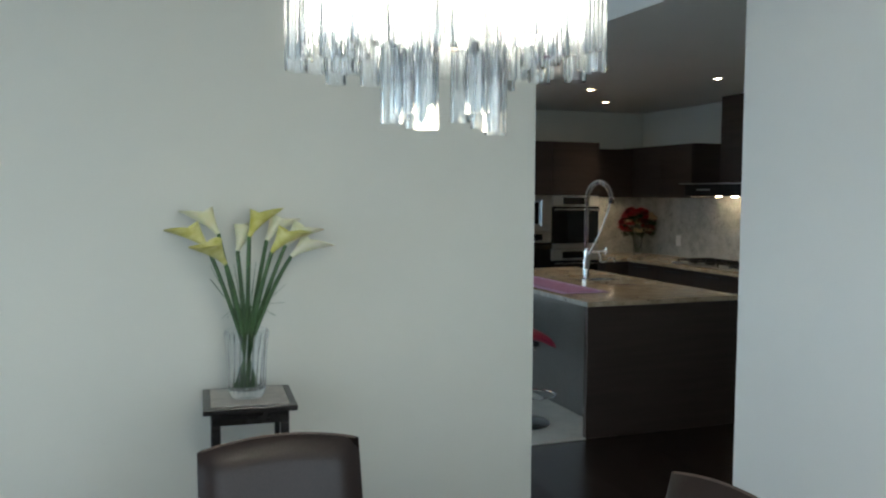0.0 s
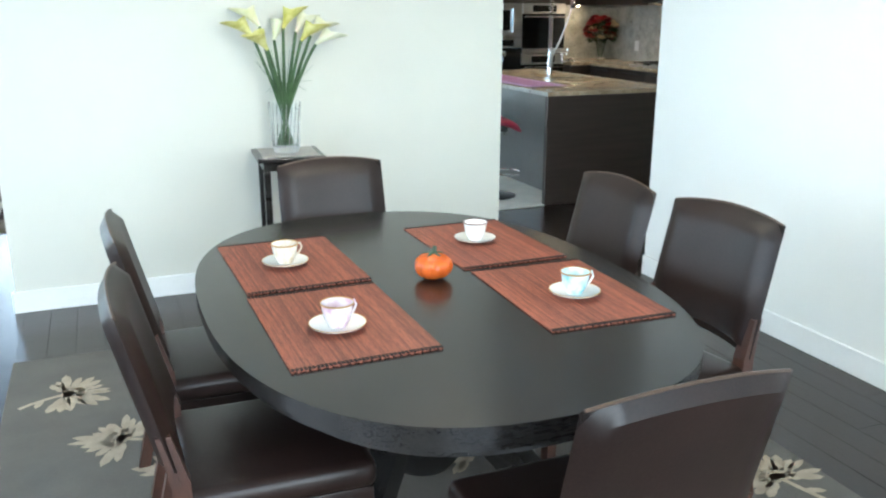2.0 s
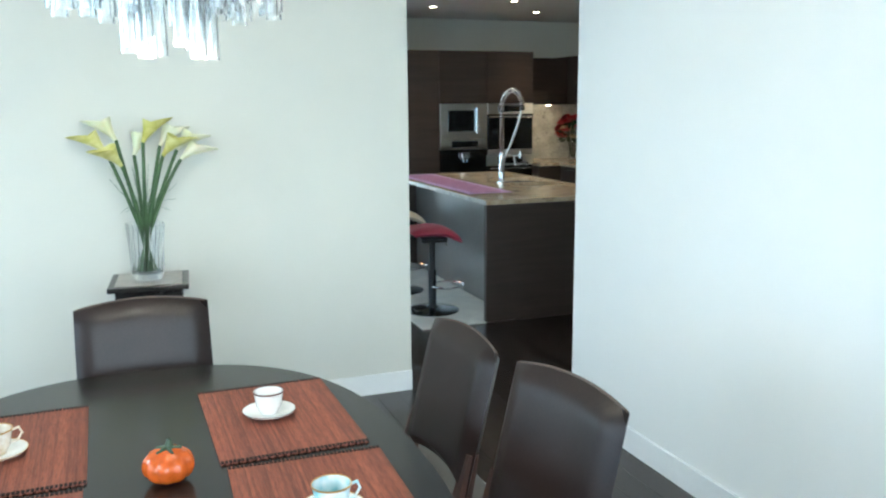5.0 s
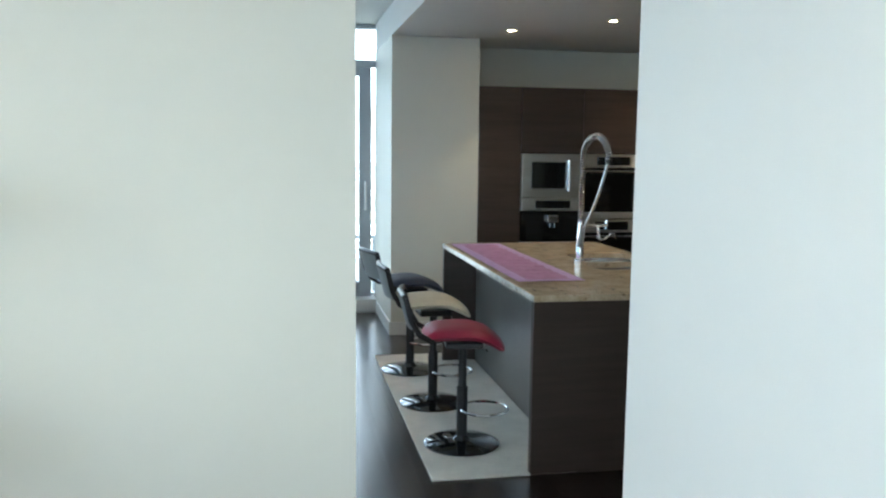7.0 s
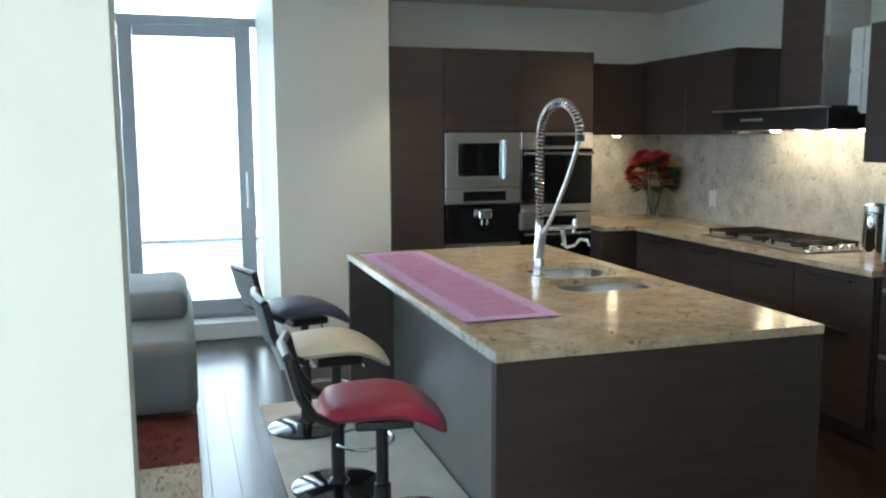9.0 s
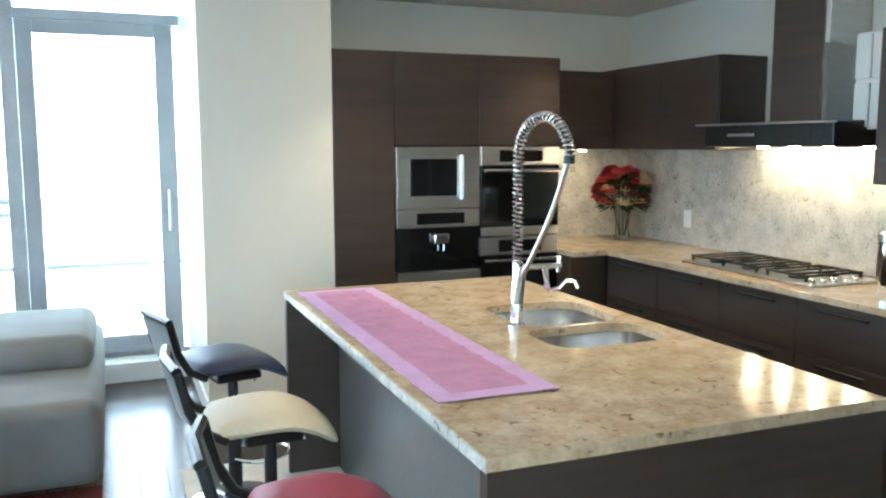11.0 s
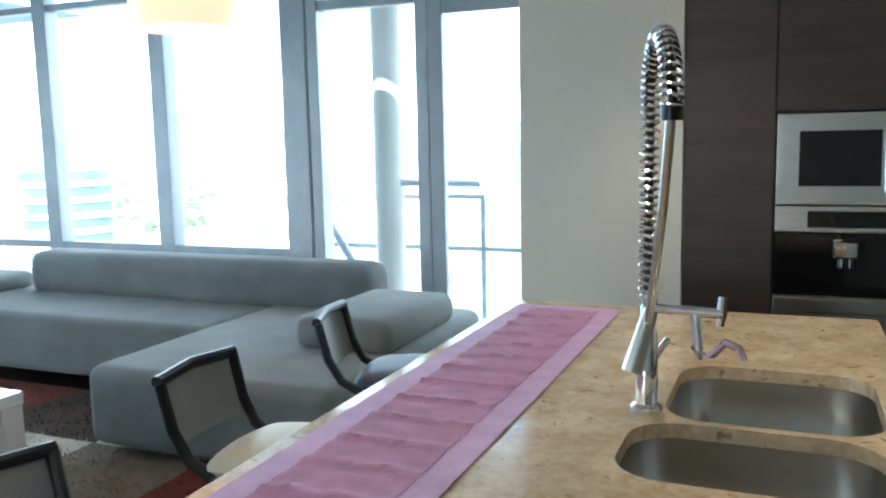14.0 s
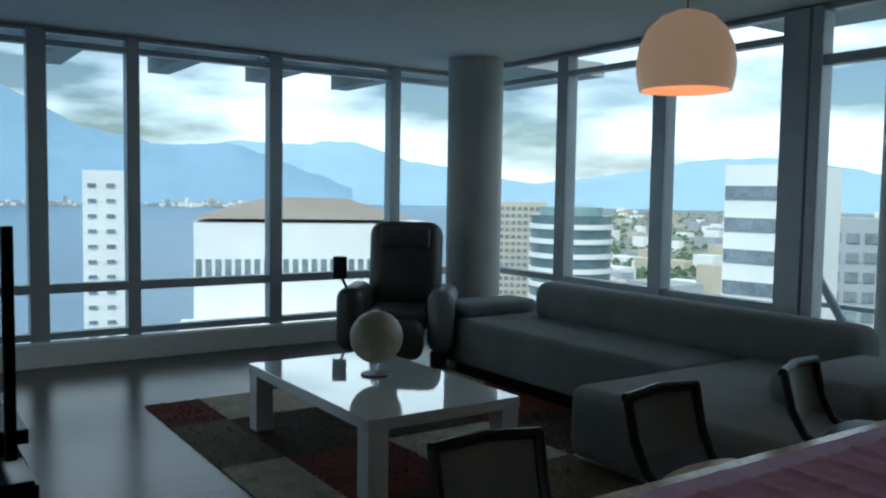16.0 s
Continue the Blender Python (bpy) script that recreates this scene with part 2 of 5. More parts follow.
setting("floor", box(B(), LX - 0.2, 3.3, -9.1, GY + 0.15, -0.06, -0.004), mat("floor_groove", (0.012, 0.009, 0.008), 0.6), "dark wood subfloor under the boards", "floor")
setting("ceiling", box(B(), LX - 0.2, 3.3, -9.1, GY + 0.15, CZ, CZ + 0.12), CEIL, "plain light ceiling", "ceiling")
setting("ceiling_kitchen", box(B(), -0.27, 3.2, -1.74, GY - 0.10, KZ, CZ - 0.004), CEIL, "dropped kitchen ceiling with downlights", "ceiling")
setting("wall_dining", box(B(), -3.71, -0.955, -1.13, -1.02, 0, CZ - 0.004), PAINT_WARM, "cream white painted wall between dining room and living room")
setting("wall_passage", box(B(), -0.29, -0.13, -9.0, -1.76, 0, CZ - 0.004), PAINT_COOL, "white painted wall along the dining room")
setting("wall_kitchen_near", box(B(), -0.126, 3.1, -1.90, -1.764, 0, CZ - 0.004), PAINT, "white painted kitchen wall")
setting("wall_kitchen_right", box(B(), 2.95, 3.1, -1.76, 3.847, 0, CZ - 0.004), PAINT, "white painted kitchen wall above the cabinets")
setting("wall_kitchen_back", box(B(), 0.49, 3.1, 3.85, 4.0, 0, KZ - 0.004), PAINT, "white painted wall above the tall cabinets")
setting("pier", box(B(), -0.27, 0.483, 3.235, 4.45, 0, KZ - 0.004), PAINT, "white pier between kitchen cabinets and balcony door")
setting("wall_balcony_end", box(B(), -0.14, 3.1, GY - 0.06, GY + 0.12, 0, CZ - 0.004), PAINT, "white wall beside the glazing")
# dining windows out of view: walls with openings
bm = B()
for z0, z1 in ((0, 0.35), (2.65, CZ - 0.004)):
    box(bm, LX - 0.1, LX + 0.1, -7.1, -2.1, z0, z1)
box(bm, LX - 0.1, LX + 0.1, -9.0, -7.1, 0, CZ - 0.004)
box(bm, LX - 0.1, LX + 0.1, -2.1, -1.2, 0, CZ - 0.004)
setting("wall_dining_side", bm, PAINT, "white wall with a wide window")
bm = B()
for x0, x1, z0, z1 in ((LX + 0.1, -4.8, 0, CZ - 0.004), (-0.4, -0.294, 0, CZ - 0.004), (-4.8, -0.4, 0, 0.4), (-4.8, -0.4, 2.7, CZ - 0.004)):
    box(bm, x0, x1, -9.0, -8.9, z0, z1)
setting("wall_dining_back", bm, PAINT, "white wall with a wide window")
setting("wall_living_near", box(B(), LX + 0.05, -3.715, -1.13, -1.02, 2.3, CZ - 0.004), PAINT, "header over the opening to the living room")

for nm, args in (("baseboard", (-3.725, -0.955, -1.145, -1.131, 0, 0.115)), ("baseboard_2", (-0.305, -0.291, -8.85, -1.76, 0, 0.115)),
                 ("baseboard_3", (-3.71, -0.955, -1.019, -1.005, 0, 0.115)), ("baseboard_4", (-0.285, -0.271, 3.235, 4.25, 0, 0.115)),
                 ("baseboard_5", (-0.27, 0.2, 3.22, 3.234, 0, 0.115))):
    setting(nm, box(B(), *args, bevel=0.003), TRIM, "white painted baseboard", "baseboard")

# ---- glazing ----
def window_wall(name, axis, at, lo, hi, posts, rails, sill, label):
    """A run of glazing: posts across, rails at heights, a pane in each field."""
    top = thing(name, label, "window", kind="structure")

    def bar(nm, a0, a1, z0, z1, depth, mt):
        b = B()
        if axis == "x":
            box(b, at - depth / 2, at + depth / 2, a0, a1, z0, z1, bevel=0.006)
        else:
            box(b, a0, a1, at - depth / 2, at + depth / 2, z0, z1, bevel=0.006)
        return part(nm, b, mt, top)
    for p, w in posts:
        bar("window_post", p - w / 2, p + w / 2, sill, CZ - 0.01, 0.13, MULLION)
    edges = [lo] + [p for p, w in posts if lo < p < hi] + [hi]
    for a, b in zip(edges, edges[1:]):
        for z0, z1 in rails:
            bar("window_rail", a + 0.035, b - 0.035, z0, z1, 0.10, MULLION)
        if axis == "x":
            pn = part("pane", box(B(), at - 0.004, at + 0.004, a + 0.03, b - 0.03, sill, CZ - 0.02), PANE, top)
        else:
            pn = part("pane", box(B(), a + 0.03, b - 0.03, at - 0.004, at + 0.004, sill, CZ - 0.02), PANE, top)
        pn.visible_shadow = False
    return top


window_wall("window_1", "x", LX, -1.1, GY, [(-1.1, 0.12), (0.30, 0.15), (1.06, 0.11), (2.38, 0.13), (3.71, 0.12), (GY, 0.12)],
            [(0.21, 0.27), (0.60, 0.68), (2.65, 2.70), (2.755, 2.79)], 0.2, "floor to ceiling aluminium window with a low rail")
window_wall("window_2", "y", GY, LX + 0.07, -2.31, [(-4.66, 0.14), (-3.50, 0.14), (-2.30, 0.20)],
            [(0.21, 0.27), (0.68, 0.74), (2.58, 2.63), (2.755, 2.79)], 0.2, "floor to ceiling aluminium window behind the sofa")
window_wall("window_3", "y", GY, -2.2, -0.2, [(-2.14, 0.08), (-1.32, 0.09), (-0.18, 0.10)],
            [(0.07, 0.16), (2.39, 2.46), (2.755, 2.79)], 0.06, "glazed screen around the balcony door")
door = thing("balcony_door", "glazed aluminium balcony door, closed", "door")
FRAMEGREY = mat("door_frame_aluminium", (0.34, 0.37, 0.40), 0.4, 0.2, vary=0.05, bump=0.02)
for nm, a in (("stile", (-1.27, -1.17, 0.16, 2.385)), ("stile", (-0.43, -0.31, 0.16, 2.385)), ("bottom_rail", (-1.168, -0.432, 0.16, 0.28)), ("top_rail", (-1.168, -0.432, 2.30, 2.385))):
    part(nm, box(B(), a[0], a[1], GY - 0.07, GY - 0.015, a[2], a[3], bevel=0.006), FRAMEGREY, door)
bm = rod(B(), (-0.37, GY - 0.12, 1.0), (-0.37, GY - 0.12, 1.28), 0.012)
rod(bm, (-0.37, GY - 0.12, 1.03), (-0.37, GY - 0.06, 1.03), 0.008)
rod(bm, (-0.37, GY - 0.12, 1.25), (-0.37, GY - 0.06, 1.25), 0.008)
part("door_handle", bm, STEEL, door, "vertical steel pull handle", True)
setting("curb_window", box(B(), LX + 0.05, LX + 0.16, -1.0, GY - 0.07, 0, 0.20, bevel=0.008), TRIM, "low white curb under the windows", "window curb")
setting("curb_balcony", box(B(), LX + 0.165, -0.275, GY - 0.27, GY - 0.075, 0, 0.135, bevel=0.008), TRIM, "white step along the glazing", "window curb")

bm = lathe(B(), [(0.27, 0), (0.27, CZ - 0.005)], (-5.52, 4.10, 0), 48)
tagged(part("column", bm, CONCRETE, smooth=True), "round grey painted concrete column", "column", kind="structure")

# ---- kitchen ----
def cabinet_door(parent, axis, face, a0, a1, z0, z1, out=-1, name="door", mt=None, thick=0.02):
    b = B()
    lo, hi = sorted((face, face + out * thick))
    if axis == "y":
        box(b, a0 + 0.002, a1 - 0.002, lo, hi, z0 + 0.002, z1 - 0.002, bevel=0.002, seg=1)
    else:
        box(b, lo, hi, a0 + 0.002, a1 - 0.002, z0 + 0.002, z1 - 0.002, bevel=0.002, seg=1)
    return part(name, b, mt or ESPRESSO, parent)


tall = thing("tall_cabinet", "dark espresso tall cabinet housing the ovens", "cabinet")
bm = B()
box(bm, 0.487, 0.865, 3.252, 3.845, 0, 2.143)
box(bm, 0.865, 2.0, 3.252, 3.845, 1.58, 2.143)
box(bm, 0.865, 2.0, 3.252, 3.845, 0, 0.42)
box(bm, 0.865, 2.0, 3.62, 3.845, 0.42, 1.58)
part("body", bm, ESPRESSO, tall)
cabinet_door(tall, "y", 3.252, 0.487, 0.865, 0.10, 2.143)
cabinet_door(tall, "y", 3.252, 0.865, 1.43, 1.585, 2.143)
cabinet_door(tall, "y", 3.252, 1.43, 2.0, 1.585, 2.143)
cabinet_door(tall, "y", 3.252, 0.865, 2.0, 0.10, 0.42, name="drawer")

mw = thing("microwave", "stainless steel built-in microwave above the coffee machine", "microwave")
part("frame", box(B(), 0.872, 1.425, 3.222, 3.6, 1.19, 1.572, bevel=0.004), STEEL, mw)
part("window", box(B(), 0.96, 1.27, 3.214, 3.2235, 1.27, 1.50, bevel=0.003), BLACKGLASS, mw)
part("control_panel", box(B(), 1.31, 1.40, 3.216, 3.2235, 1.25, 1.52, bevel=0.003), STEEL, mw)
part("handle", rod(B(), (1.29, 3.20, 1.25), (1.29, 3.20, 1.52), 0.009), CHROME, mw)
cf = thing("coffee_machine", "built-in steel and black glass coffee machine", "coffee machine")
part("control_panel", box(B(), 0.872, 1.425, 3.222, 3.6, 1.075, 1.185, bevel=0.004), STEEL, cf)
part("display", box(B(), 1.00, 1.32, 3.214, 3.2235, 1.095, 1.165, bevel=0.003), BLACKGLASS, cf)
part("body", box(B(), 0.872, 1.425, 3.228, 3.6, 0.80, 1.072, bevel=0.004), BLACKGLASS, cf)
bm = box(B(), 1.10, 1.20, 3.17, 3.229, 0.97, 1.04, bevel=0.01)
rod(bm, (1.13, 3.19, 0.93), (1.13, 3.19, 0.975), 0.008)
rod(bm, (1.17, 3.19, 0.93), (1.17, 3.19, 0.975), 0.008)
part("spout", bm, CHROME, cf, "chrome coffee spout")
part("drip_tray", box(B(), 0.872, 1.425, 3.20, 3.6, 0.735, 0.797, bevel=0.004), STEEL, cf)
part("warming_drawer", box(B(), 0.872, 1.425, 3.225, 3.6, 0.43, 0.73, bevel=0.004), STEEL, cf)


def oven(z0, z1, label):
    o = thing("wall_oven", label, "oven", group="stacked wall ovens")
    part("control_panel", box(B(), 1.435, 1.995, 3.222, 3.6, z1 - 0.115, z1, bevel=0.004), STEEL, o)
    part("display", box(B(), 1.56, 1.87, 3.214, 3.2235, z1 - 0.095, z1 - 0.02, bevel=0.003), BLACKGLASS, o)
    d = part("oven_door", box(B(), 1.435, 1.995, 3.224, 3.6, z0, z1 - 0.118, bevel=0.004), BLACKGLASS, o)
    b = rod(B(), (1.445, 3.185, z1 - 0.15), (1.985, 3.185, z1 - 0.15), 0.012)
    rod(b, (1.47, 3.185, z1 - 0.15), (1.47, 3.225, z1 - 0.15), 0.008)
    rod(b, (1.96, 3.185, z1 - 0.15), (1.96, 3.225, z1 - 0.15), 0.008)
    part("handle", b, CHROME, d, "round steel bar handle", True)
    part("trim", box(B(), 1.435, 1.995, 3.218, 3.224, z0 + 0.004, z0 + 0.06, bevel=0.002), STEEL, o)


oven(1.00, 1.572, "stainless wall oven with black glass door")
oven(0.43, 0.995, "lower stainless wall oven with black glass door")

for nm, a, doors, lab in (
        ("upper_cabinet", (2.004, 2.60, 3.50, 3.845, 1.555, 2.09), [("y", 3.50, 2.004, 2.57)], "dark espresso corner wall cabinet"),
        ("upper_cabinet", (2.602, 2.945, 2.41, 3.845, 1.555, 2.11), [("x", 2.602, 2.41, 2.95), ("x", 2.602, 2.95, 3.49)], "dark espresso wall cabinet beside the hood"),
        ("upper_cabinet", (2.602, 2.945, 0.86, 1.30, 1.40, 2.12), [("x", 2.602, 0.86, 1.30)], "dark espresso wall cabinet by the refrigerator")):
    c = thing(nm, lab, "cabinet", group="kitchen wall cabinets")
    part("body", box(B(), a[0], a[1], a[2], a[3], a[4], a[5], bevel=0.002, seg=1), ESPRESSO, c)
    for ax, face, a0, a1 in doors:
        cabinet_door(c, ax, face - 0.001, a0, a1, a[4], a[5])
lift = thing("glass_cabinet", "small wall cabinet with frosted glass doors", "cabinet")
part("body", box(B(), 2.66, 2.945, 1.31, 1.50, 1.66, 2.12), WHITE, lift)
FROST = mat("frosted_glass", (0.72, 0.76, 0.75), 0.35, vary=0.04)
for z0, z1 in ((1.67, 1.88), (1.90, 2.11)):
    for y0, y1 in ((1.315, 1.401), (1.409, 1.495)):
        part("door", box(B(), 2.644, 2.658, y0, y1, z0, z1, bevel=0.004), FROST, lift)

hood = thing("range_hood", "black steel range hood with a tall chimney and spot lamps", "range hood")
DARKSTEEL = mat("dark_steel", (0.05, 0.05, 0.052), 0.3, 0.8, vary=0.15, bump=0.03)
part("canopy", box(B(), 2.45, 2.945, 1.42, 2.35, 1.575, 1.705, bevel=0.008), DARKSTEEL, hood)
part("chimney", box(B(), 2.64, 2.945, 1.68, 2.00, 1.707, KZ - 0.005, bevel=0.004), STEEL, hood, "brushed steel chimney")
part("front_panel", box(B(), 2.615, 2.638, 1.665, 2.02, 1.707, KZ - 0.005, bevel=0.003), ESPRESSO, hood, "dark veneered chimney front")
part("edge_strip", box(B(), 2.608, 2.638, 1.655, 1.664, 1.707, KZ - 0.006), CHROME, hood)
part("glass_rim", box(B(), 2.40, 2.449, 1.40, 2.37, 1.690, 1.70, bevel=0.003), STEEL, hood, "thin steel rim")
part("control_strip", box(B(), 2.445, 2.4505, 1.95, 2.15, 1.63, 1.645), STEEL, hood)
LAMPGLOW = glow("halogen_lamp", (1, 0.75, 0.45), 30)
for i, y in enumerate((1.52, 1.78, 2.02, 2.26)):
    part("hood_lamp", lathe(B(), [(0.028, 0), (0.03, 0.008)], (2.80, y, 1.566), 16), LAMPGLOW, hood)
    spot("hood_spot", (2.85, y, 1.56), 0.4, 55, (1, 0.76, 0.48), 0.02)

base = thing("base_cabinet_run", "dark espresso base cabinets under the cooktop", "cabinet")
bm = box(B(), 2.30, 2.945, 0.86, 3.845, 0.10, 0.865)
box(bm, 2.004, 2.30, 3.09, 3.845, 0.10, 0.865)
box(bm, 2.36, 2.945, 0.86, 3.845, 0, 0.10)
box(bm, 2.004, 2.36, 3.15, 3.845, 0, 0.10)
part("body", bm, ESPRESSO, base)
for y0, y1 in ((0.87, 1.42), (1.42, 1.97), (1.97, 2.52), (2.52, 3.06)):
    for z0, z1 in ((0.10, 0.60), (0.60, 0.86)):
        d = cabinet_door(base, "x", 2.30, y0, y1, z0, z1, name="drawer")
        part("handle", box(B(), 2.262, 2.2795, y0 + 0.14, y1 - 0.14, z1 - 0.045, z1 - 0.033, bevel=0.002), DARKSTEEL, d, "slim dark handle")
cabinet_door(base, "y", 3.09, 2.004, 2.27, 0.10, 0.86)
outline = [(2.004, 3.844), (2.944, 3.844), (2.944, 0.86), (2.25, 0.86), (2.25, 3.035), (2.004, 3.035)]
tagged(part("worktop", prism(B(), outline, 0.868, 0.90, bevel=0.003), GRANITE), "polished beige granite worktop along the kitchen wall", "worktop")
tagged(part("backsplash", box(B(), 2.93, 2.947, 0.86, 3.828, 0.902, 1.60), SPLASH), "speckled pale granite backsplash", "backsplash", kind="structure")
tagged(part("backsplash_2", box(B(), 2.004, 2.928, 3.83, 3.847, 0.902, 1.553), SPLASH), "speckled pale granite backsplash", "backsplash", kind="structure")

ck = thing("gas_cooktop", "stainless gas cooktop with black grates", "cooktop")
part("plate", box(B(), 2.36, 2.84, 1.42, 2.40, 0.901, 0.912, bevel=0.004), STEEL, ck)
for y in (1.64, 1.98, 2.24):
    for x in (2.50, 2.70):
        part("burner", lathe(B(), [(0.05, 0), (0.05, 0.012), (0.035, 0.013), (0.033, 0.022), (0.005, 0.024)], (x, y, 0.912), 20), BLACK, ck, smooth=True)
    bm = B()
    for x in (2.42, 2.78):
        box(bm, x - 0.006, x + 0.006, y - 0.14, y + 0.14, 0.935, 0.947)
    for dy in (-0.13, -0.045, 0.045, 0.13):
        box(bm, 2.42, 2.78, y + dy - 0.005, y + dy + 0.005, 0.936, 0.946)
    for x in (2.42, 2.78):
        for dy in (-0.13, 0.13):
            box(bm, x - 0.006, x + 0.006, y + dy - 0.006, y + dy + 0.006, 0.912, 0.936)
    part("grate", bm, BLACK, ck, "cast iron grate")
for i in range(5):
    part("knob", lathe(B(), [(0.018, 0), (0.018, 0.02), (0.013, 0.024), (0.003, 0.025)], (2.40 + i * 0.07, 1.45, 0.912), 16), CHROME, ck, "round metal knob", True)

can = thing("canister", "tall clear canister with a steel lid on the worktop", "canister")
part("jar", lathe(B(), [(0.06, 0.0), (0.062, 0.01), (0.062, 0.25), (0.055, 0.255)], (2.50, 1.10, 0.901), 28), CHROME, can, "mirror-bright steel body", True)
part("lid", lathe(B(), [(0.064, 0), (0.064, 0.03), (0.05, 0.038), (0.005, 0.04)], (2.50, 1.10, 1.157), 28), STEEL, can, "brushed steel lid", True)
for nm, a in (("outlet", (2.924, 2.9295, 3.04, 3.12, 1.02, 1.14)), ("outlet", (2.20, 2.28, 3.823, 3.829, 1.05, 1.17))):
    o = thing(nm, "white wall socket on the backsplash", "outlet", group="wall sockets")
    part("plate", box(B(), *a, bevel=0.002), TRIM, o)

fridge = thing("refrigerator", "dark panelled refrigerator column with steel handles", "refrigerator")
part("body", box(B(), 2.325, 2.945, -0.60, 0.853, 0.0, 2.17), ESPRESSO, fridge)
for z0, z1 in ((0.88, 2.17), (0.56, 0.875), (0.18, 0.555)):
    for y0, y1 in ((0.13, 0.853), (-0.6, 0.127)):
        d = cabinet_door(fridge, "x", 2.324, y0, y1, z0, z1, name="drawer" if z1 < 1 else "door")
        b = B()
        if z1 > 1:
            box(b, 2.262, 2.28, y1 - 0.05, y1 - 0.03, 0.95, 1.72, bevel=0.004)
            box(b, 2.28, 2.304, y1 - 0.05, y1 - 0.03, 1.0, 1.03)
            box(b, 2.28, 2.304, y1 - 0.05, y1 - 0.03, 1.64, 1.67)
        else:
            box(b, 2.262, 2.28, y0 + 0.05, y1 - 0.05, z1 - 0.07, z1 - 0.05, bevel=0.004)
            for yy in (y0 + 0.08, y1 - 0.1):
                box(b, 2.28, 2.304, yy, yy + 0.02, z1 - 0.068, z1 - 0.052)
        part("handle", b, STEEL, d, "straight steel bar handle")

# island
isl = thing("kitchen_island", "dark espresso kitchen island with a grey recessed side", "kitchen island")
part("end_panel", box(B(), 0.0, 1.20, 0.0, 0.04, 0, 0.866, bevel=0.002), ESPRESSO, isl)
part("end_panel", box(B(), 0.0, 1.20, 2.26, 2.30, 0, 0.866, bevel=0.002), ESPRESSO, isl)
bm = B()
for a in ((0.27, 0.60, 0.042, 2.258, 0, 0.866), (1.14, 1.19, 0.042, 2.258, 0, 0.866), (0.60, 1.14, 0.042, 0.70, 0, 0.866), (0.60, 1.14, 1.70, 2.258, 0, 0.866), (0.60, 1.14, 0.70, 1.70, 0, 0.60)):
    box(bm, *a)
part("body", bm, ESPRESSO, isl)
part("side_panel", box(B(), 0.25, 0.2695, 0.042, 2.258, 0.0, 0.866), PANELGREY, isl, "grey satin panel under the overhang")


def round_rect(x0, x1, y0, y1, r, n=6):
    pts = []
    for cx, cy, a0 in ((x1 - r, y1 - r, 0), (x0 + r, y1 - r, 90), (x0 + r, y0 + r, 180), (x1 - r, y0 + r, 270)):
        for i in range(n + 1):
            a = radians(a0 + 90 * i / n)
            pts.append((cx + r * math.cos(a), cy + r * math.sin(a)))
    return pts


BOWLS = [(0.645, 1.115, 0.80, 1.115), (0.69, 1.13, 1.14, 1.59)]


def holed_slab(x0, x1, y0, y1, holes, z0, z1):
    """A slab with round-cornered holes, as faces bridged between edge loops."""
    b = B()
    edges = []
    for z in (z1,):
        for loop in [[(x0, y0), (x1, y0), (x1, y1), (x0, y1)]] + holes:
            vs = [b.verts.new((x, y, z)) for x, y in loop]
            edges += [b.edges.new((vs[i], vs[(i + 1) % len(vs)])) for i in range(len(vs))]
    bmesh.ops.triangle_fill(b, use_beauty=True, use_dissolve=False, edges=edges)
    ext = bmesh.ops.extrude_face_region(b, geom=list(b.faces))
    for v in ext["geom"]:
        if isinstance(v, bmesh.types.BMVert):
            v.co.z = z0
    return b


holes = [round_rect(*w, 0.10) for w in BOWLS]
tagged(part("island_worktop", holed_slab(0.0, 1.20, 0.0, 2.30, holes, 0.868, 0.90), GRANITE), "polished beige granite island worktop with sink cut-out", "worktop")
part("edge_strip", box(B(), -0.004, -0.0005, 0.0, 2.30, 0.868, 0.897), SPLASH, isl)
sink = thing("kitchen_sink", "double-bowl brushed steel undermount sink", "sink")
SINKSTEEL = mat("sink_steel", (0.55, 0.54, 0.52), 0.25, 1.0, vary=0.08, scale=4, fine=90, stretch=(1, 12, 1), bump=0.03)
for w in BOWLS:
    b = B()
    loops = []
    for r, g, z in ((0.10, -0.004, 0.897), (0.10, -0.006, 0.86), (0.09, 0.008, 0.74), (0.06, 0.04, 0.705)):
        loops.append([b.verts.new((x, y, z)) for x, y in round_rect(w[0] + g, w[1] - g, w[2] + g, w[3] - g, r)])
    for p, q in zip(loops, loops[1:]):
        for i in range(len(p)):
            b.faces.new((p[i], p[(i + 1) % len(p)], q[(i + 1) % len(p)], q[i]))
    b.faces.new(loops[-1])
    bowl = part("bowl", b, SINKSTEEL, sink, smooth=True)
    part("drain", lathe(B(), [(0.04, 0), (0.04, 0.004), (0.03, 0.005), (0.005, 0.003)], ((w[0] + w[1]) / 2, (w[2] + w[3]) / 2, 0.706), 20), CHROME, bowl, smooth=True)

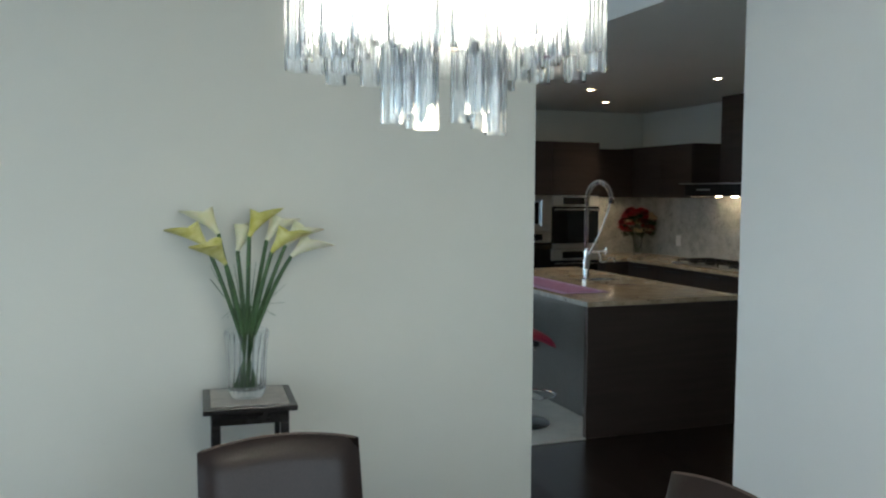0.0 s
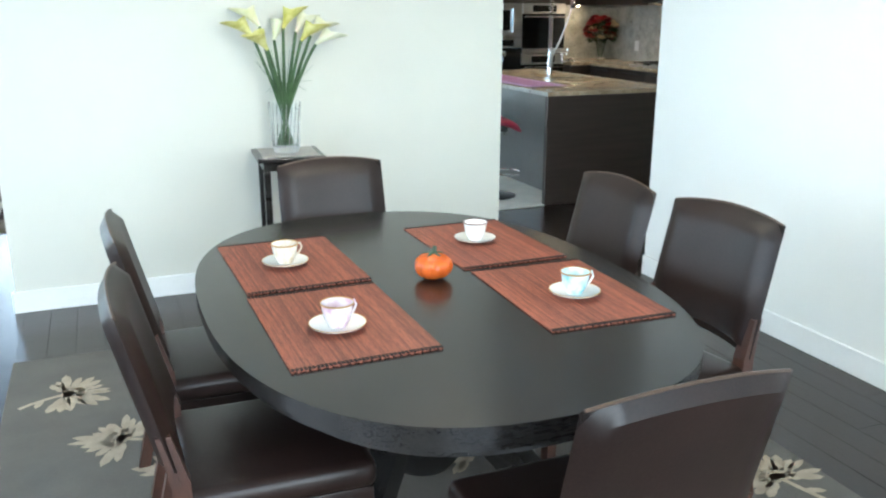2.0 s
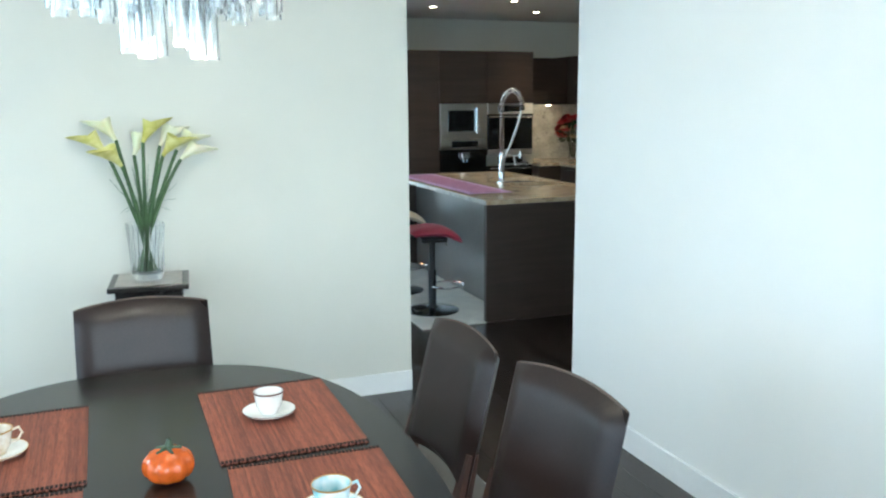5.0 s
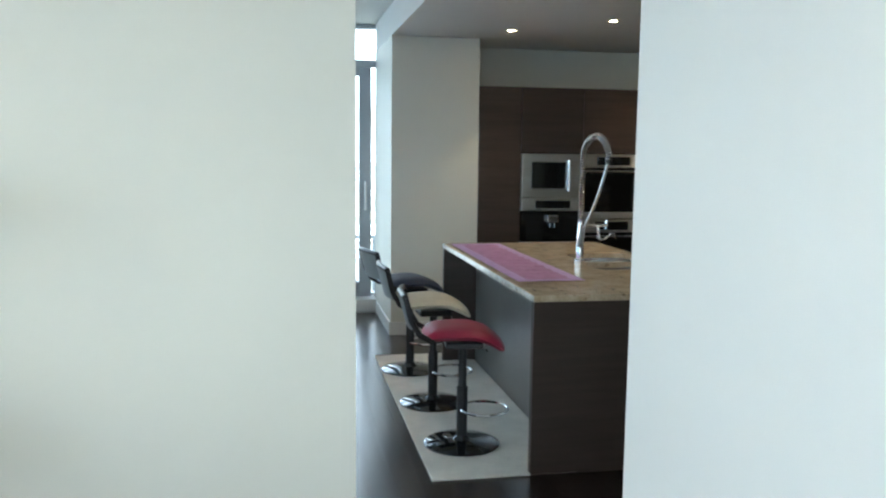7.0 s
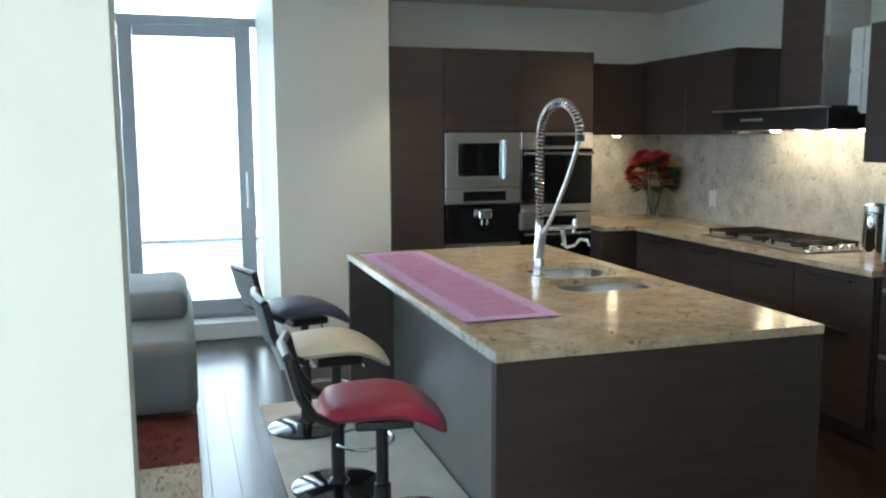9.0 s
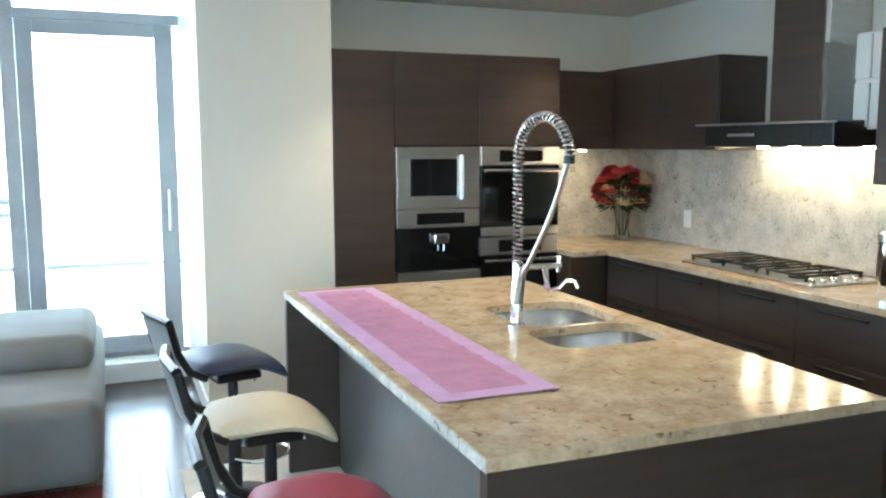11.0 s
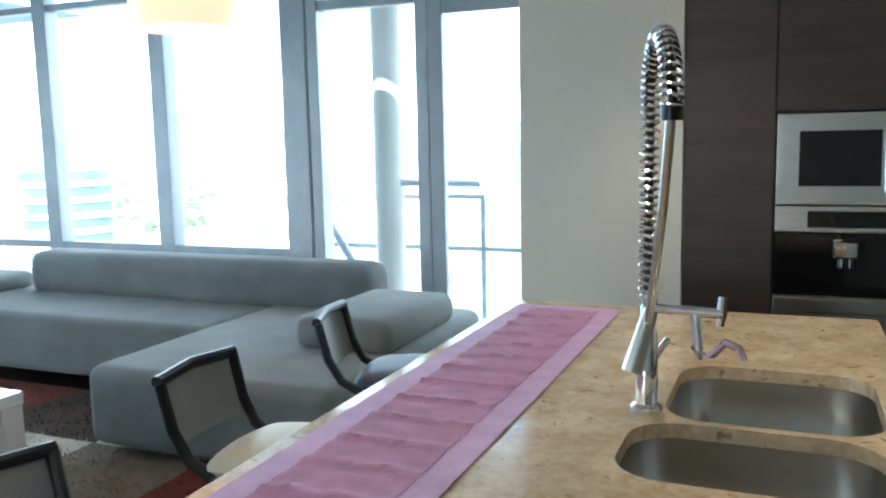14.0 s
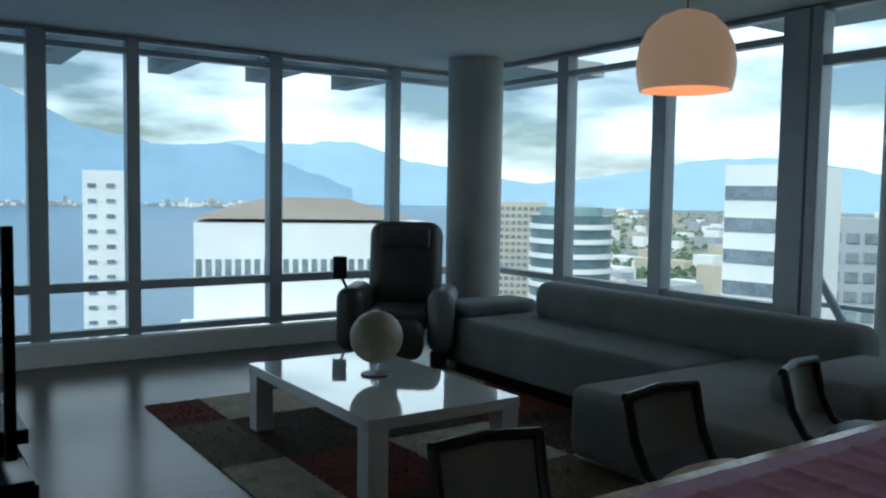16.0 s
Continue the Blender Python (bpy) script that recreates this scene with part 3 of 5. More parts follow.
# spring faucet
fx, fy = 0.660, 1.17
fa = thing("spring_faucet", "tall chrome spring-neck kitchen faucet", "faucet")
part("base", lathe(B(), [(0.034, 0), (0.034, 0.012), (0.024, 0.02), (0.022, 0.17), (0.018, 0.18), (0.018, 0.26)], (fx, fy, 0.901), 24), CHROME, fa, smooth=True)
bm = rod(B(), (fx, fy, 1.0), (fx + 0.03, fy + 0.09, 1.04), 0.008)
part("lever", bm, CHROME, fa, smooth=True)
neck = [Vector((fx, fy, 1.14 + 0.40 * i / 14)) for i in range(15)]
R0 = 0.125
dirn = Vector((0.30, -0.95, 0)).normalized()
for i in range(1, 21):
    a = math.pi * i / 20
    neck.append(Vector((fx, fy, 1.54)) + dirn * R0 * (1 - math.cos(a)) + Vector((0, 0, R0 * 1.15 * math.sin(a))))
part("hose", tube(B(), neck, 0.010, 8), DARKSTEEL, fa, "dark inner hose", True)
coil, acc = [], 0.0
for i in range(len(neck) - 1):
    d = (neck[i + 1] - neck[i])
    t = d.normalized()
    s = t.cross(Vector((-dirn.y, dirn.x, 0))).normalized()
    u = s.cross(t)
    steps = 14
    for k in range(steps):
        ang = acc + d.length * k / steps / 0.017 * 2 * math.pi
        coil.append(neck[i] + d * (k / steps) + 0.018 * (math.cos(ang) * s + math.sin(ang) * u))
    acc += d.length / 0.017 * 2 * math.pi
part("spring", tube(B(), coil, 0.0040, 6), CHROME, fa, "coiled chrome spring", True)
tip = neck[-1]
low = Vector((fx + 0.005, fy - 0.03, 1.10))
droop = [tip.lerp(low, k / 10) + dirn * 0.02 * math.sin(math.pi * k / 10) for k in range(11)]
part("return_hose", tube(B(), droop, 0.0095, 10), STEEL, fa, "steel braided hose", True)
part("collar", rod(B(), tip + Vector((0, 0, 0.012)), tip - Vector((0, 0, 0.02)), 0.02, seg=16), BLACK, fa, smooth=True)
bm = rod(B(), low + Vector((0.005, 0.01, 0.03)), low + Vector((-0.03, -0.02, -0.10)), 0.016, 0.022, 18)
part("spray_head", bm, STEEL, fa, "steel pull-down spray head", True)
bm = rod(B(), (fx, fy, 1.13), (fx + 0.16, fy - 0.05, 1.135), 0.011)
rod(bm, (fx + 0.10, fy - 0.03, 1.13), (fx + 0.11, fy - 0.04, 1.05), 0.012, 0.009)
rod(bm, (fx + 0.15, fy - 0.045, 1.11), (fx + 0.155, fy - 0.045, 1.17), 0.009)
tube(bm, [(fx + 0.10, fy - 0.03, 1.06), (fx + 0.115, fy - 0.05, 1.045), (fx + 0.14, fy - 0.07, 1.055), (fx + 0.165, fy - 0.085, 1.085), (fx + 0.19, fy - 0.10, 1.08), (fx + 0.20, fy - 0.105, 1.055)], 0.008, 8)
part("pot_filler", bm, CHROME, fa, "chrome side spout", True)

# purple runner
PURPLE = mat("purple_organza", (0.45, 0.23, 0.42), 0.7, vary=0.12, scale=14, fine=140, bump=0.3)
PURPLE_EDGE = mat("lilac_border", (0.55, 0.36, 0.64), 0.6, vary=0.1, scale=10, fine=120, bump=0.2)
run = thing("table_runner", "sheer purple table runner with lilac border lying on the island", "table runner")


def cloth(x0, x1, y0, y1, z, nx, ny, amp):
    b = B()
    grid = [[b.verts.new((x0 + (x1 - x0) * i / nx, y0 + (y1 - y0) * j / ny,
                          z + amp * (0.5 + 0.5 * noise.noise(Vector((i * 0.6, j * 0.35, x0 * 9)))) * 0.5 + amp * 0.7 * max(0.0, math.cos(2 * math.pi * (y0 + (y1 - y0) * j / ny) / 0.135 + 0.5 * noise.noise(Vector((i * 0.25, j * 0.1, 3))))) ** 14)) for j in range(ny + 1)] for i in range(nx + 1)]
    for i in range(nx):
        for j in range(ny):
            b.faces.new((grid[i][j], grid[i + 1][j], grid[i + 1][j + 1], grid[i][j + 1]))
    ext = bmesh.ops.extrude_face_region(b, geom=list(b.faces))
    for v in ext["geom"]:
        if isinstance(v, bmesh.types.BMVert):
            v.co.z -= 0.001
    return b


part("cloth", cloth(0.105, 0.345, 0.47, 2.14, 0.903, 20, 110, 0.012), PURPLE, run, smooth=True)
for a in ((0.04, 0.107, 0.40, 2.21), (0.343, 0.41, 0.40, 2.21), (0.1, 0.35, 0.40, 0.475), (0.1, 0.35, 2.135, 2.21)):
    part("border", cloth(*a, 0.9035, 6, 60, 0.004), PURPLE_EDGE, run, smooth=True)

# floor mat under the stools
tagged(part("floor_mat", box(B(), -0.49, 0.245, 0.0, 2.50, 0.001, 0.012, bevel=0.004), mat("white_hide_mat", (0.66, 0.64, 0.58), 0.85, vary=0.1, scale=5, fine=120, bump=0.6)),
       "off-white mat under the bar stools", "mat")


def stool(x, y, seat_mat, label, turn, tall=1.0):
    s = thing("bar_stool", label, "bar stool", pose(x, y, 0.013, 0, 0, turn) @ Matrix.Diagonal((1, 1, tall, 1)), "bar stools at the island")
    part("base", lathe(B(), [(0.205, 0), (0.205, 0.006), (0.19, 0.012), (0.05, 0.028), (0.03, 0.05)], seg=40), mat("stool_base", (0.09, 0.095, 0.10), 0.08, 0.9, vary=0.1, bump=0), s, "dark mirror-polished disc", True)
    part("column", lathe(B(), [(0.03, 0.04), (0.03, 0.33), (0.022, 0.335), (0.022, 0.56)], seg=24), BLACK, s, smooth=True)
    ring = [(0.13 * math.sin(a) * 1.0, 0.12 - 0.13 * math.cos(a) * 1.0 - 0.0, 0.20) for a in [math.pi * 2 * i / 24 for i in range(25)]]
    ring = [(q[1] + 0.0, q[0], 0.20) for q in ring]
    part("footrest", tube(B(), ring, 0.008, 8), CHROME, s, "chrome loop footrest", True)
    b = B()
    nu, nv = 22, 16
    g = []
    for side in (1, -1):
        rows = []
        for i in range(nu + 1):
            u = -1 + 2 * i / nu
            row = []
            for j in range(nv + 1):
                v = -1 + 2 * j / nv
                wd = 0.19 * (1 - 0.10 * u * u)
                edge = max(0.0, 1 - max(abs(u) ** 4, abs(v) ** 4))
                zc = 0.655 - 0.085 * max(0.0, u) ** 2 - 0.015 * min(0.0, u) ** 2 + 0.006 * (1 - v * v)
                row.append(b.verts.new((0.22 * u * (1 - 0.10 * v * v), wd * v * (1 - 0.08 * u * u), zc + side * 0.036 * math.sqrt(edge))))
            rows.append(row)
        for i in range(nu):
            for j in range(nv):
                q = (rows[i][j], rows[i + 1][j], rows[i + 1][j + 1], rows[i][j + 1])
                b.faces.new(q if side > 0 else q[::-1])
    bmesh.ops.remove_doubles(b, verts=b.verts, dist=0.0008)
    part("seat", b, seat_mat, s, smooth=True)
    part("seat_plate", box(B(), -0.10, 0.10, -0.09, 0.09, 0.565, 0.60, bevel=0.01), BLACK, s)
    for yy in (-0.155, 0.155):
        bar = [(-0.17, yy, 0.62), (-0.24, yy, 0.66), (-0.285, yy * 1.03, 0.74), (-0.315, yy * 1.05, 0.865)]
        b = B()
        tube(b, bar, 0.016, 8)
        part("back_post", b, BLACK, s, "black curved back post", True)
    b = B()
    tube(b, [(-0.318, -0.17, 0.870), (-0.338, 0.0, 0.878), (-0.318, 0.17, 0.870)], 0.017, 8)
    part("top_rail", b, BLACK, s, "black top rail", True)
    b = B()
    rows = []
    for i in range(9):
        k = i / 8
        rows.append([b.verts.new((-0.275 - 0.048 * k - 0.02 * (1 - (2 * j / 8 - 1) ** 2), (-0.15 - 0.01 * k) * (1 - 2 * j / 8), 0.69 + 0.175 * k)) for j in range(9)])
    for i in range(8):
        for j in range(8):
            b.faces.new((rows[i][j], rows[i + 1][j], rows[i + 1][j + 1], rows[i][j + 1]))
    ext = bmesh.ops.extrude_face_region(b, geom=list(b.faces))
    for v in ext["geom"]:
        if isinstance(v, bmesh.types.BMVert):
            v.co.x -= 0.008
    part("backrest", b, mat("smoke_mesh", (0.30, 0.32, 0.32), 0.3, 0.3, vary=0.1, fine=200, bump=0.3), s, "grey mesh back", True)
    part("lever", tube(B(), [(0.03, 0.05, 0.585), (0.12, 0.10, 0.56), (0.15, 0.11, 0.50)], 0.005, 6), CHROME, s, smooth=True)
    return s


stool(-0.242, 0.475, RED, "chrome and black bar stool with red saddle seat", -6, 0.955)
stool(-0.266, 1.225, CREAM, "chrome and black bar stool with cream saddle seat", 2)
stool(-0.285, 2.04, NAVY, "chrome and black bar stool with navy saddle seat", 14)

# flowers on the kitchen counter
vx, vy = 2.72, 3.56
bq = thing("kitchen_bouquet", "glass vase of red and cream flowers on the worktop", "flowers")
vs = part("vase", lathe(B(), [(0.05, 0), (0.055, 0.01), (0.045, 0.10), (0.06, 0.24), (0.056, 0.24), (0.041, 0.10), (0.048, 0.02), (0.003, 0.015)], (vx, vy, 0.901), 24), CLEAR, bq, "clear glass vase", True)
vs.visible_shadow = False
rng = random.Random(5)
FLW = [mat("red_petals", (0.45, 0.02, 0.03), 0.6, vary=0.3), mat("cream_petals", (0.75, 0.60, 0.38), 0.6, vary=0.12), mat("dark_red_petals", (0.20, 0.012, 0.03), 0.6, vary=0.3), mat("pink_petals", (0.55, 0.10, 0.12), 0.6, vary=0.2)]
LEAF = mat("dark_leaf", (0.03, 0.06, 0.025), 0.5, vary=0.3)


def bloom(bm, c, r, rng, rings=4):
    for k in range(rings):
        n = 5 + 3 * k
        for i in range(n):
            a = 2 * math.pi * (i + 0.5 * k) / n + rng.uniform(-0.2, 0.2)
            tilt = 1.3 - 0.38 * k
            d = Vector((math.cos(a) * math.cos(tilt), math.sin(a) * math.cos(tilt), math.sin(tilt)))
            s = Vector((-math.sin(a), math.cos(a), 0))
            w = r * 0.42
            p0, p1 = c + d * r * 0.15, c + d * r * (0.75 + 0.1 * k)
            vsx = [bm.verts.new(p0 - s * w * 0.3), bm.verts.new(p0 + s * w * 0.3), bm.verts.new(p0.lerp(p1, 0.6) + s * w), bm.verts.new(p1 + Vector((0, 0, r * 0.1))), bm.verts.new(p0.lerp(p1, 0.6) - s * w)]
            bm.faces.new(vsx)


for i in range(60):
    a, e = rng.uniform(0, 2 * math.pi), rng.uniform(-0.7, 1.5)
    rad = rng.uniform(0.85, 1.05)
    c = Vector((vx + 0.19 * rad * math.cos(a) * math.cos(e), vy + 0.17 * rad * math.sin(a) * math.cos(e), 1.24 + 0.16 * rad * math.sin(e)))
    b = B()
    bloom(b, c, rng.uniform(0.045, 0.072), rng)
    part("blossom", b, FLW[(0, 1, 2, 0, 3, 1, 2)[i % 7]], bq)
b = B()
for i in range(320):
    a, e = rng.uniform(0, 2 * math.pi), rng.uniform(-0.7, 1.4)
    c = Vector((vx + 0.18 * math.cos(a) * math.cos(e), vy + 0.15 * math.sin(a) * math.cos(e), 1.21 + 0.15 * math.sin(e)))
    d = (c - Vector((vx, vy, 1.2))).normalized()
    s = d.cross(Vector((rng.uniform(-1, 1), rng.uniform(-1, 1), 1))).normalized()
    b.faces.new([b.verts.new(c - d * 0.03), b.verts.new(c + s * 0.014), b.verts.new(c + d * 0.05), b.verts.new(c - s * 0.014)])
for i in range(9):
    a = i * 0.7
    rod(b, (vx + 0.02 * math.cos(a), vy + 0.02 * math.sin(a), 0.93), (vx + 0.10 * math.cos(a), vy + 0.09 * math.sin(a), 1.28), 0.003, seg=5)
part("foliage", b, LEAF, bq)

# recessed downlights
for x, y in ((0.61, 2.71), (1.19, 2.05), (1.86, 2.9), (0.62, 0.9), (1.75, 1.0)):
    d = thing("downlight", "small round recessed ceiling downlight, lit", "downlight", group="kitchen downlights")
    part("trim_ring", lathe(B(), [(0.03, 0), (0.05, 0), (0.05, 0.006), (0.03, 0.006)], (x, y, KZ - 0.0075), 24, True), STEEL, d)
    part("lamp", lathe(B(), [(0.003, 0), (0.029, 0), (0.029, 0.003), (0.003, 0.003)], (x, y, KZ - 0.0055), 20), LAMPGLOW, d)
    spot("downlight_spot", (x, y, KZ - 0.02), 7, 80, (1, 0.78, 0.52))

puck = thing("under_cabinet_light", "small round warm lamp under the corner cabinet", "cabinet light")
part("housing", lathe(B(), [(0.035, 0), (0.035, 0.010), (0.003, 0.010)], (2.42, 3.64, 1.5435), 20), STEEL, puck)
part("lamp", lathe(B(), [(0.026, 0), (0.026, 0.003), (0.003, 0.003)], (2.42, 3.64, 1.540), 20), LAMPGLOW, puck)
spot("under_cabinet_spot", (2.42, 3.64, 1.535), 0.7, 120)

# ---- dining room ----
TX, TY = -2.38, -3.54


def oval(hx, hy, n=72, p=2.5):
    out = []
    for i in range(n):
        a = 2 * math.pi * i / n
        c, s = math.cos(a), math.sin(a)
        out.append((TX + hx * math.copysign(abs(c) ** (2 / p), c), TY + hy * math.copysign(abs(s) ** (2 / p), s)))
    return out


tb = thing("dining_table", "oval black-stained wooden pedestal dining table", "table")
part("tabletop", prism(B(), oval(0.63, 0.89), 0.714, 0.752, bevel=0.014), BLACKWOOD, tb, smooth=True)
part("moulding", prism(B(), oval(0.615, 0.875), 0.690, 0.7135, bevel=0.004), BLACKWOOD, tb, smooth=True)
part("apron", prism(B(), oval(0.55, 0.80), 0.635, 0.6895), BLACKWOOD, tb, smooth=True)
part("pedestal", lathe(B(), [(0.17, 0.634), (0.12, 0.60), (0.09, 0.52), (0.11, 0.40), (0.13, 0.30), (0.12, 0.20), (0.09, 0.16)], (TX, TY, 0), 32), BLACKWOOD, tb, smooth=True)
for k in range(4):
    a = radians(45 + 90 * k)
    b = B()
    secs = []
    for i in range(11):
        u = i / 10
        r = 0.06 + 0.56 * u
        z = 0.44 * (1 - u) ** 1.6 + 0.055
        h, w = 0.055 - 0.012 * u, 0.042
        ctr = Vector((TX + r * math.cos(a), TY + r * math.sin(a), z))
        s = Vector((-math.sin(a), math.cos(a), 0))
        nz = Vector((0.5 * math.cos(a) * (1 - u), 0.5 * math.sin(a) * (1 - u), 1)).normalized()
        secs.append([b.verts.new(ctr + s * w + nz * h), b.verts.new(ctr - s * w + nz * h), b.verts.new(ctr - s * w - nz * h), b.verts.new(ctr + s * w - nz * h)])
    for p, q in zip(secs, secs[1:]):
        for i in range(4):
            b.faces.new((p[i], p[(i + 1) % 4], q[(i + 1) % 4], q[i]))
    b.faces.new(secs[0][::-1])
    b.faces.new(secs[-1])
    part("leg", b, BLACKWOOD, tb, smooth=True)

# one chair, faces +y, origin under the seat's middle
def dining_chair(m, label):
    c = thing("dining_chair", label, "chair", m, "chairs round the dining table")
    part("seat", box(B(), -0.225, 0.225, -0.22, 0.235, 0.40, 0.475, bevel=0.028, seg=3), LEATHER, c, smooth=True)
    part("seat_frame", box(B(), -0.215, 0.215, -0.21, 0.225, 0.345, 0.405, bevel=0.006), LEATHER, c, smooth=True)
    b = B()
    nx, nz = 12, 12
    faces = []
    for sgn in (1, -1):
        rows = []
        for i in range(nx + 1):
            u = -1 + 2 * i / nx
            row = []
            for j in range(nz + 1):
                v = j / nz
                top = 0.925 - 0.024 * u * u
                bot = 0.50 + 0.03 * (1 - u * u)
                z = bot + (top - bot) * v
                lean = -0.215 - 0.10 * v - 0.018 * (1 - u * u)
                e = max(0.0, 1 - max(abs(u) ** 10, abs(2 * v - 1) ** 10))
                row.append(b.verts.new((u * (0.222 - 0.004 * v), lean + sgn * 0.030 * e ** 0.5, z)))
            rows.append(row)
        for i in range(nx):
            for j in range(nz):
                b.faces.new((rows[i][j], rows[i + 1][j], rows[i + 1][j + 1], rows[i][j + 1]))
    bmesh.ops.remove_doubles(b, verts=b.verts, dist=0.0006)
    part("backrest", b, LEATHER, c, smooth=True)
    piping = [(u * 0.216, -0.315 - 0.018 * (1 - u * u), 0.924 - 0.024 * u * u) for u in [-0.97 + 1.94 * i / 12 for i in range(13)]]
    part("piping", tube(B(), piping, 0.0035, 6), mat("worn_leather_edge", (0.075, 0.045, 0.03), 0.4, vary=0.3) if "worn_leather_edge" not in bpy.data.materials else bpy.data.materials["worn_leather_edge"], c, "worn brown leather seam", True)
    for sx in (-1, 1):
        b = B()
        secs = []
        for y, z, w in ((-0.30, 0.0, 0.018), (-0.215, 0.34, 0.022), (-0.215, 0.50, 0.021), (-0.245, 0.62, 0.016)):
            secs.append([b.verts.new((sx * 0.198 + dx * w, y + dy * w, z)) for dx, dy in ((-1, -1), (1, -1), (1, 1), (-1, 1))])
        for p, q in zip(secs, secs[1:]):
            for i in range(4):
                b.faces.new((p[i], p[(i + 1) % 4], q[(i + 1) % 4], q[i]))
        b.faces.new(secs[0][::-1])
        b.faces.new(secs[-1])
        part("leg", b, LEGWOOD, c, "reddish brown wooden leg")
        b = B()
        secs = []
        for z, w in ((0.0, 0.015), (0.345, 0.022)):
            secs.append([b.verts.new((sx * 0.193 + dx * w, 0.205 + dy * w, z)) for dx, dy in ((-1, -1), (1, -1), (1, 1), (-1, 1))])
        for i in range(4):
            b.faces.new((secs[0][i], secs[0][(i + 1) % 4], secs[1][(i + 1) % 4], secs[1][i]))
        b.faces.new(secs[0][::-1])
        b.faces.new(secs[1])
        part("leg", b, LEGWOOD, c, "reddish brown wooden leg")
    part("stretcher", box(B(), -0.18, 0.18, -0.265, -0.245, 0.16, 0.19, bevel=0.003), LEGWOOD, c)
    return c


RUGZ = 0.013
first = dining_chair(pose(-2.33, -4.38, RUGZ, 0, 0, 0), "dark brown leather dining chair pushed under the table's end")
for x, y, a, lab in ((-2.36, -2.74, 180, "dark brown leather dining chair before the flower stand"), (-2.89, -3.17, -90, "dark brown leather dining chair beside the table"),
                     (-2.90, -3.79, -92, "dark brown leather dining chair beside the table"), (-1.79, -3.20, 93, "dark brown leather dining chair beside the table"),
                     (-1.72, -3.74, 99, "dark brown leather dining chair turned a little from the table")):
    tagged(copy_thing(first, pose(x, y, RUGZ, 0, 0, a)), lab)

# placemats of bamboo slats
BAMBOO = mat("brick_red_bamboo", (0.23, 0.065, 0.036), 0.6, vary=0.3, scale=30, fine=120, stretch=(6, 0.6, 6), bump=0.15)
nt = BAMBOO.node_tree
oi, hs = nt.nodes.new("ShaderNodeNewGeometry"), nt.nodes.new("ShaderNodeHueSaturation")
mr = nt.nodes.new("ShaderNodeMapRange")
mr.inputs["To Min"].default_value, mr.inputs["To Max"].default_value = 0.75, 1.35
src = nt.nodes["Principled BSDF"].inputs["Base Color"].links[0].from_socket
nt.links.new(oi.outputs["Random Per Island"], mr.inputs["Value"])
nt.links.new(mr.outputs["Result"], hs.inputs["Value"])
nt.links.new(src, hs.inputs["Color"])
nt.links.new(hs.outputs["Color"], nt.nodes["Principled BSDF"].inputs["Base Color"])
THREAD = mat("dark_thread", (0.02, 0.012, 0.01), 0.9)


def placemat(m):
    p = thing("placemat", "brick red bamboo slat placemat on the table", "placemat", m, "placemats")
    b = B()
    n = 56
    for i in range(n):
        x = -0.183 + 0.366 * (i + 0.5) / n
        box(b, x - 0.0030, x + 0.0030, -0.265 + 0.004 * math.sin(i * 2.3), 0.265 + 0.004 * math.sin(i * 1.7), 0.0, 0.0035)
    tagged(part("slats", b, BAMBOO, p), kind="stuff")
    for y in (-0.258, 0.258):
        b = B()
        for i in range(38):
            x = -0.183 + 0.366 * (i + 0.5) / 38
            box(b, x - 0.0035, x + 0.0035, y - 0.006, y + 0.006, 0.002, 0.0055)
        part("stitching", b, THREAD, p, "dark binding thread")
    return p


for x, y, a in ((-2.70, -3.21, 1.5), (-2.695, -3.765, 1), (-2.04, -3.215, 1), (-2.03, -3.775, -1.5)):
    placemat(pose(x, y, 0.753, 0, 0, a))

GOLD = mat("gilt_line", (0.55, 0.33, 0.10), 0.3, 0.7)


def teacup(x, y, a, body, band, label):
    c = thing("cup_and_saucer", label, "cup", pose(x, y, 0.758, 0, 0, a), "teacups on the placemats")
    s = part("saucer", lathe(B(), [(0.028, 0), (0.032, 0.003), (0.070, 0.014), (0.071, 0.017), (0.030, 0.007), (0.003, 0.006)], seg=36), PORCELAIN, c, smooth=True)
    part("rim", lathe(B(), [(0.0705, 0.0165), (0.0722, 0.0165), (0.0722, 0.018), (0.0705, 0.018)], seg=36, ring=True), band, s, "thin gilt rim")
    cup = part("cup", lathe(B(), [(0.022, 0.007), (0.024, 0.012), (0.034, 0.03), (0.041, 0.068), (0.0385, 0.068), (0.031, 0.03), (0.003, 0.014)], seg=36), body, c, smooth=True)
    part("rim", lathe(B(), [(0.0400, 0.0665), (0.0420, 0.0665), (0.0420, 0.0700), (0.0400, 0.0700)], seg=36, ring=True), band, cup, "coloured rim line")
    part("handle", tube(B(), [(0.036, 0, 0.058), (0.056, 0, 0.062), (0.062, 0, 0.046), (0.050, 0, 0.030), (0.034, 0, 0.027)], 0.0035, 8), body, cup, smooth=True)
    return c


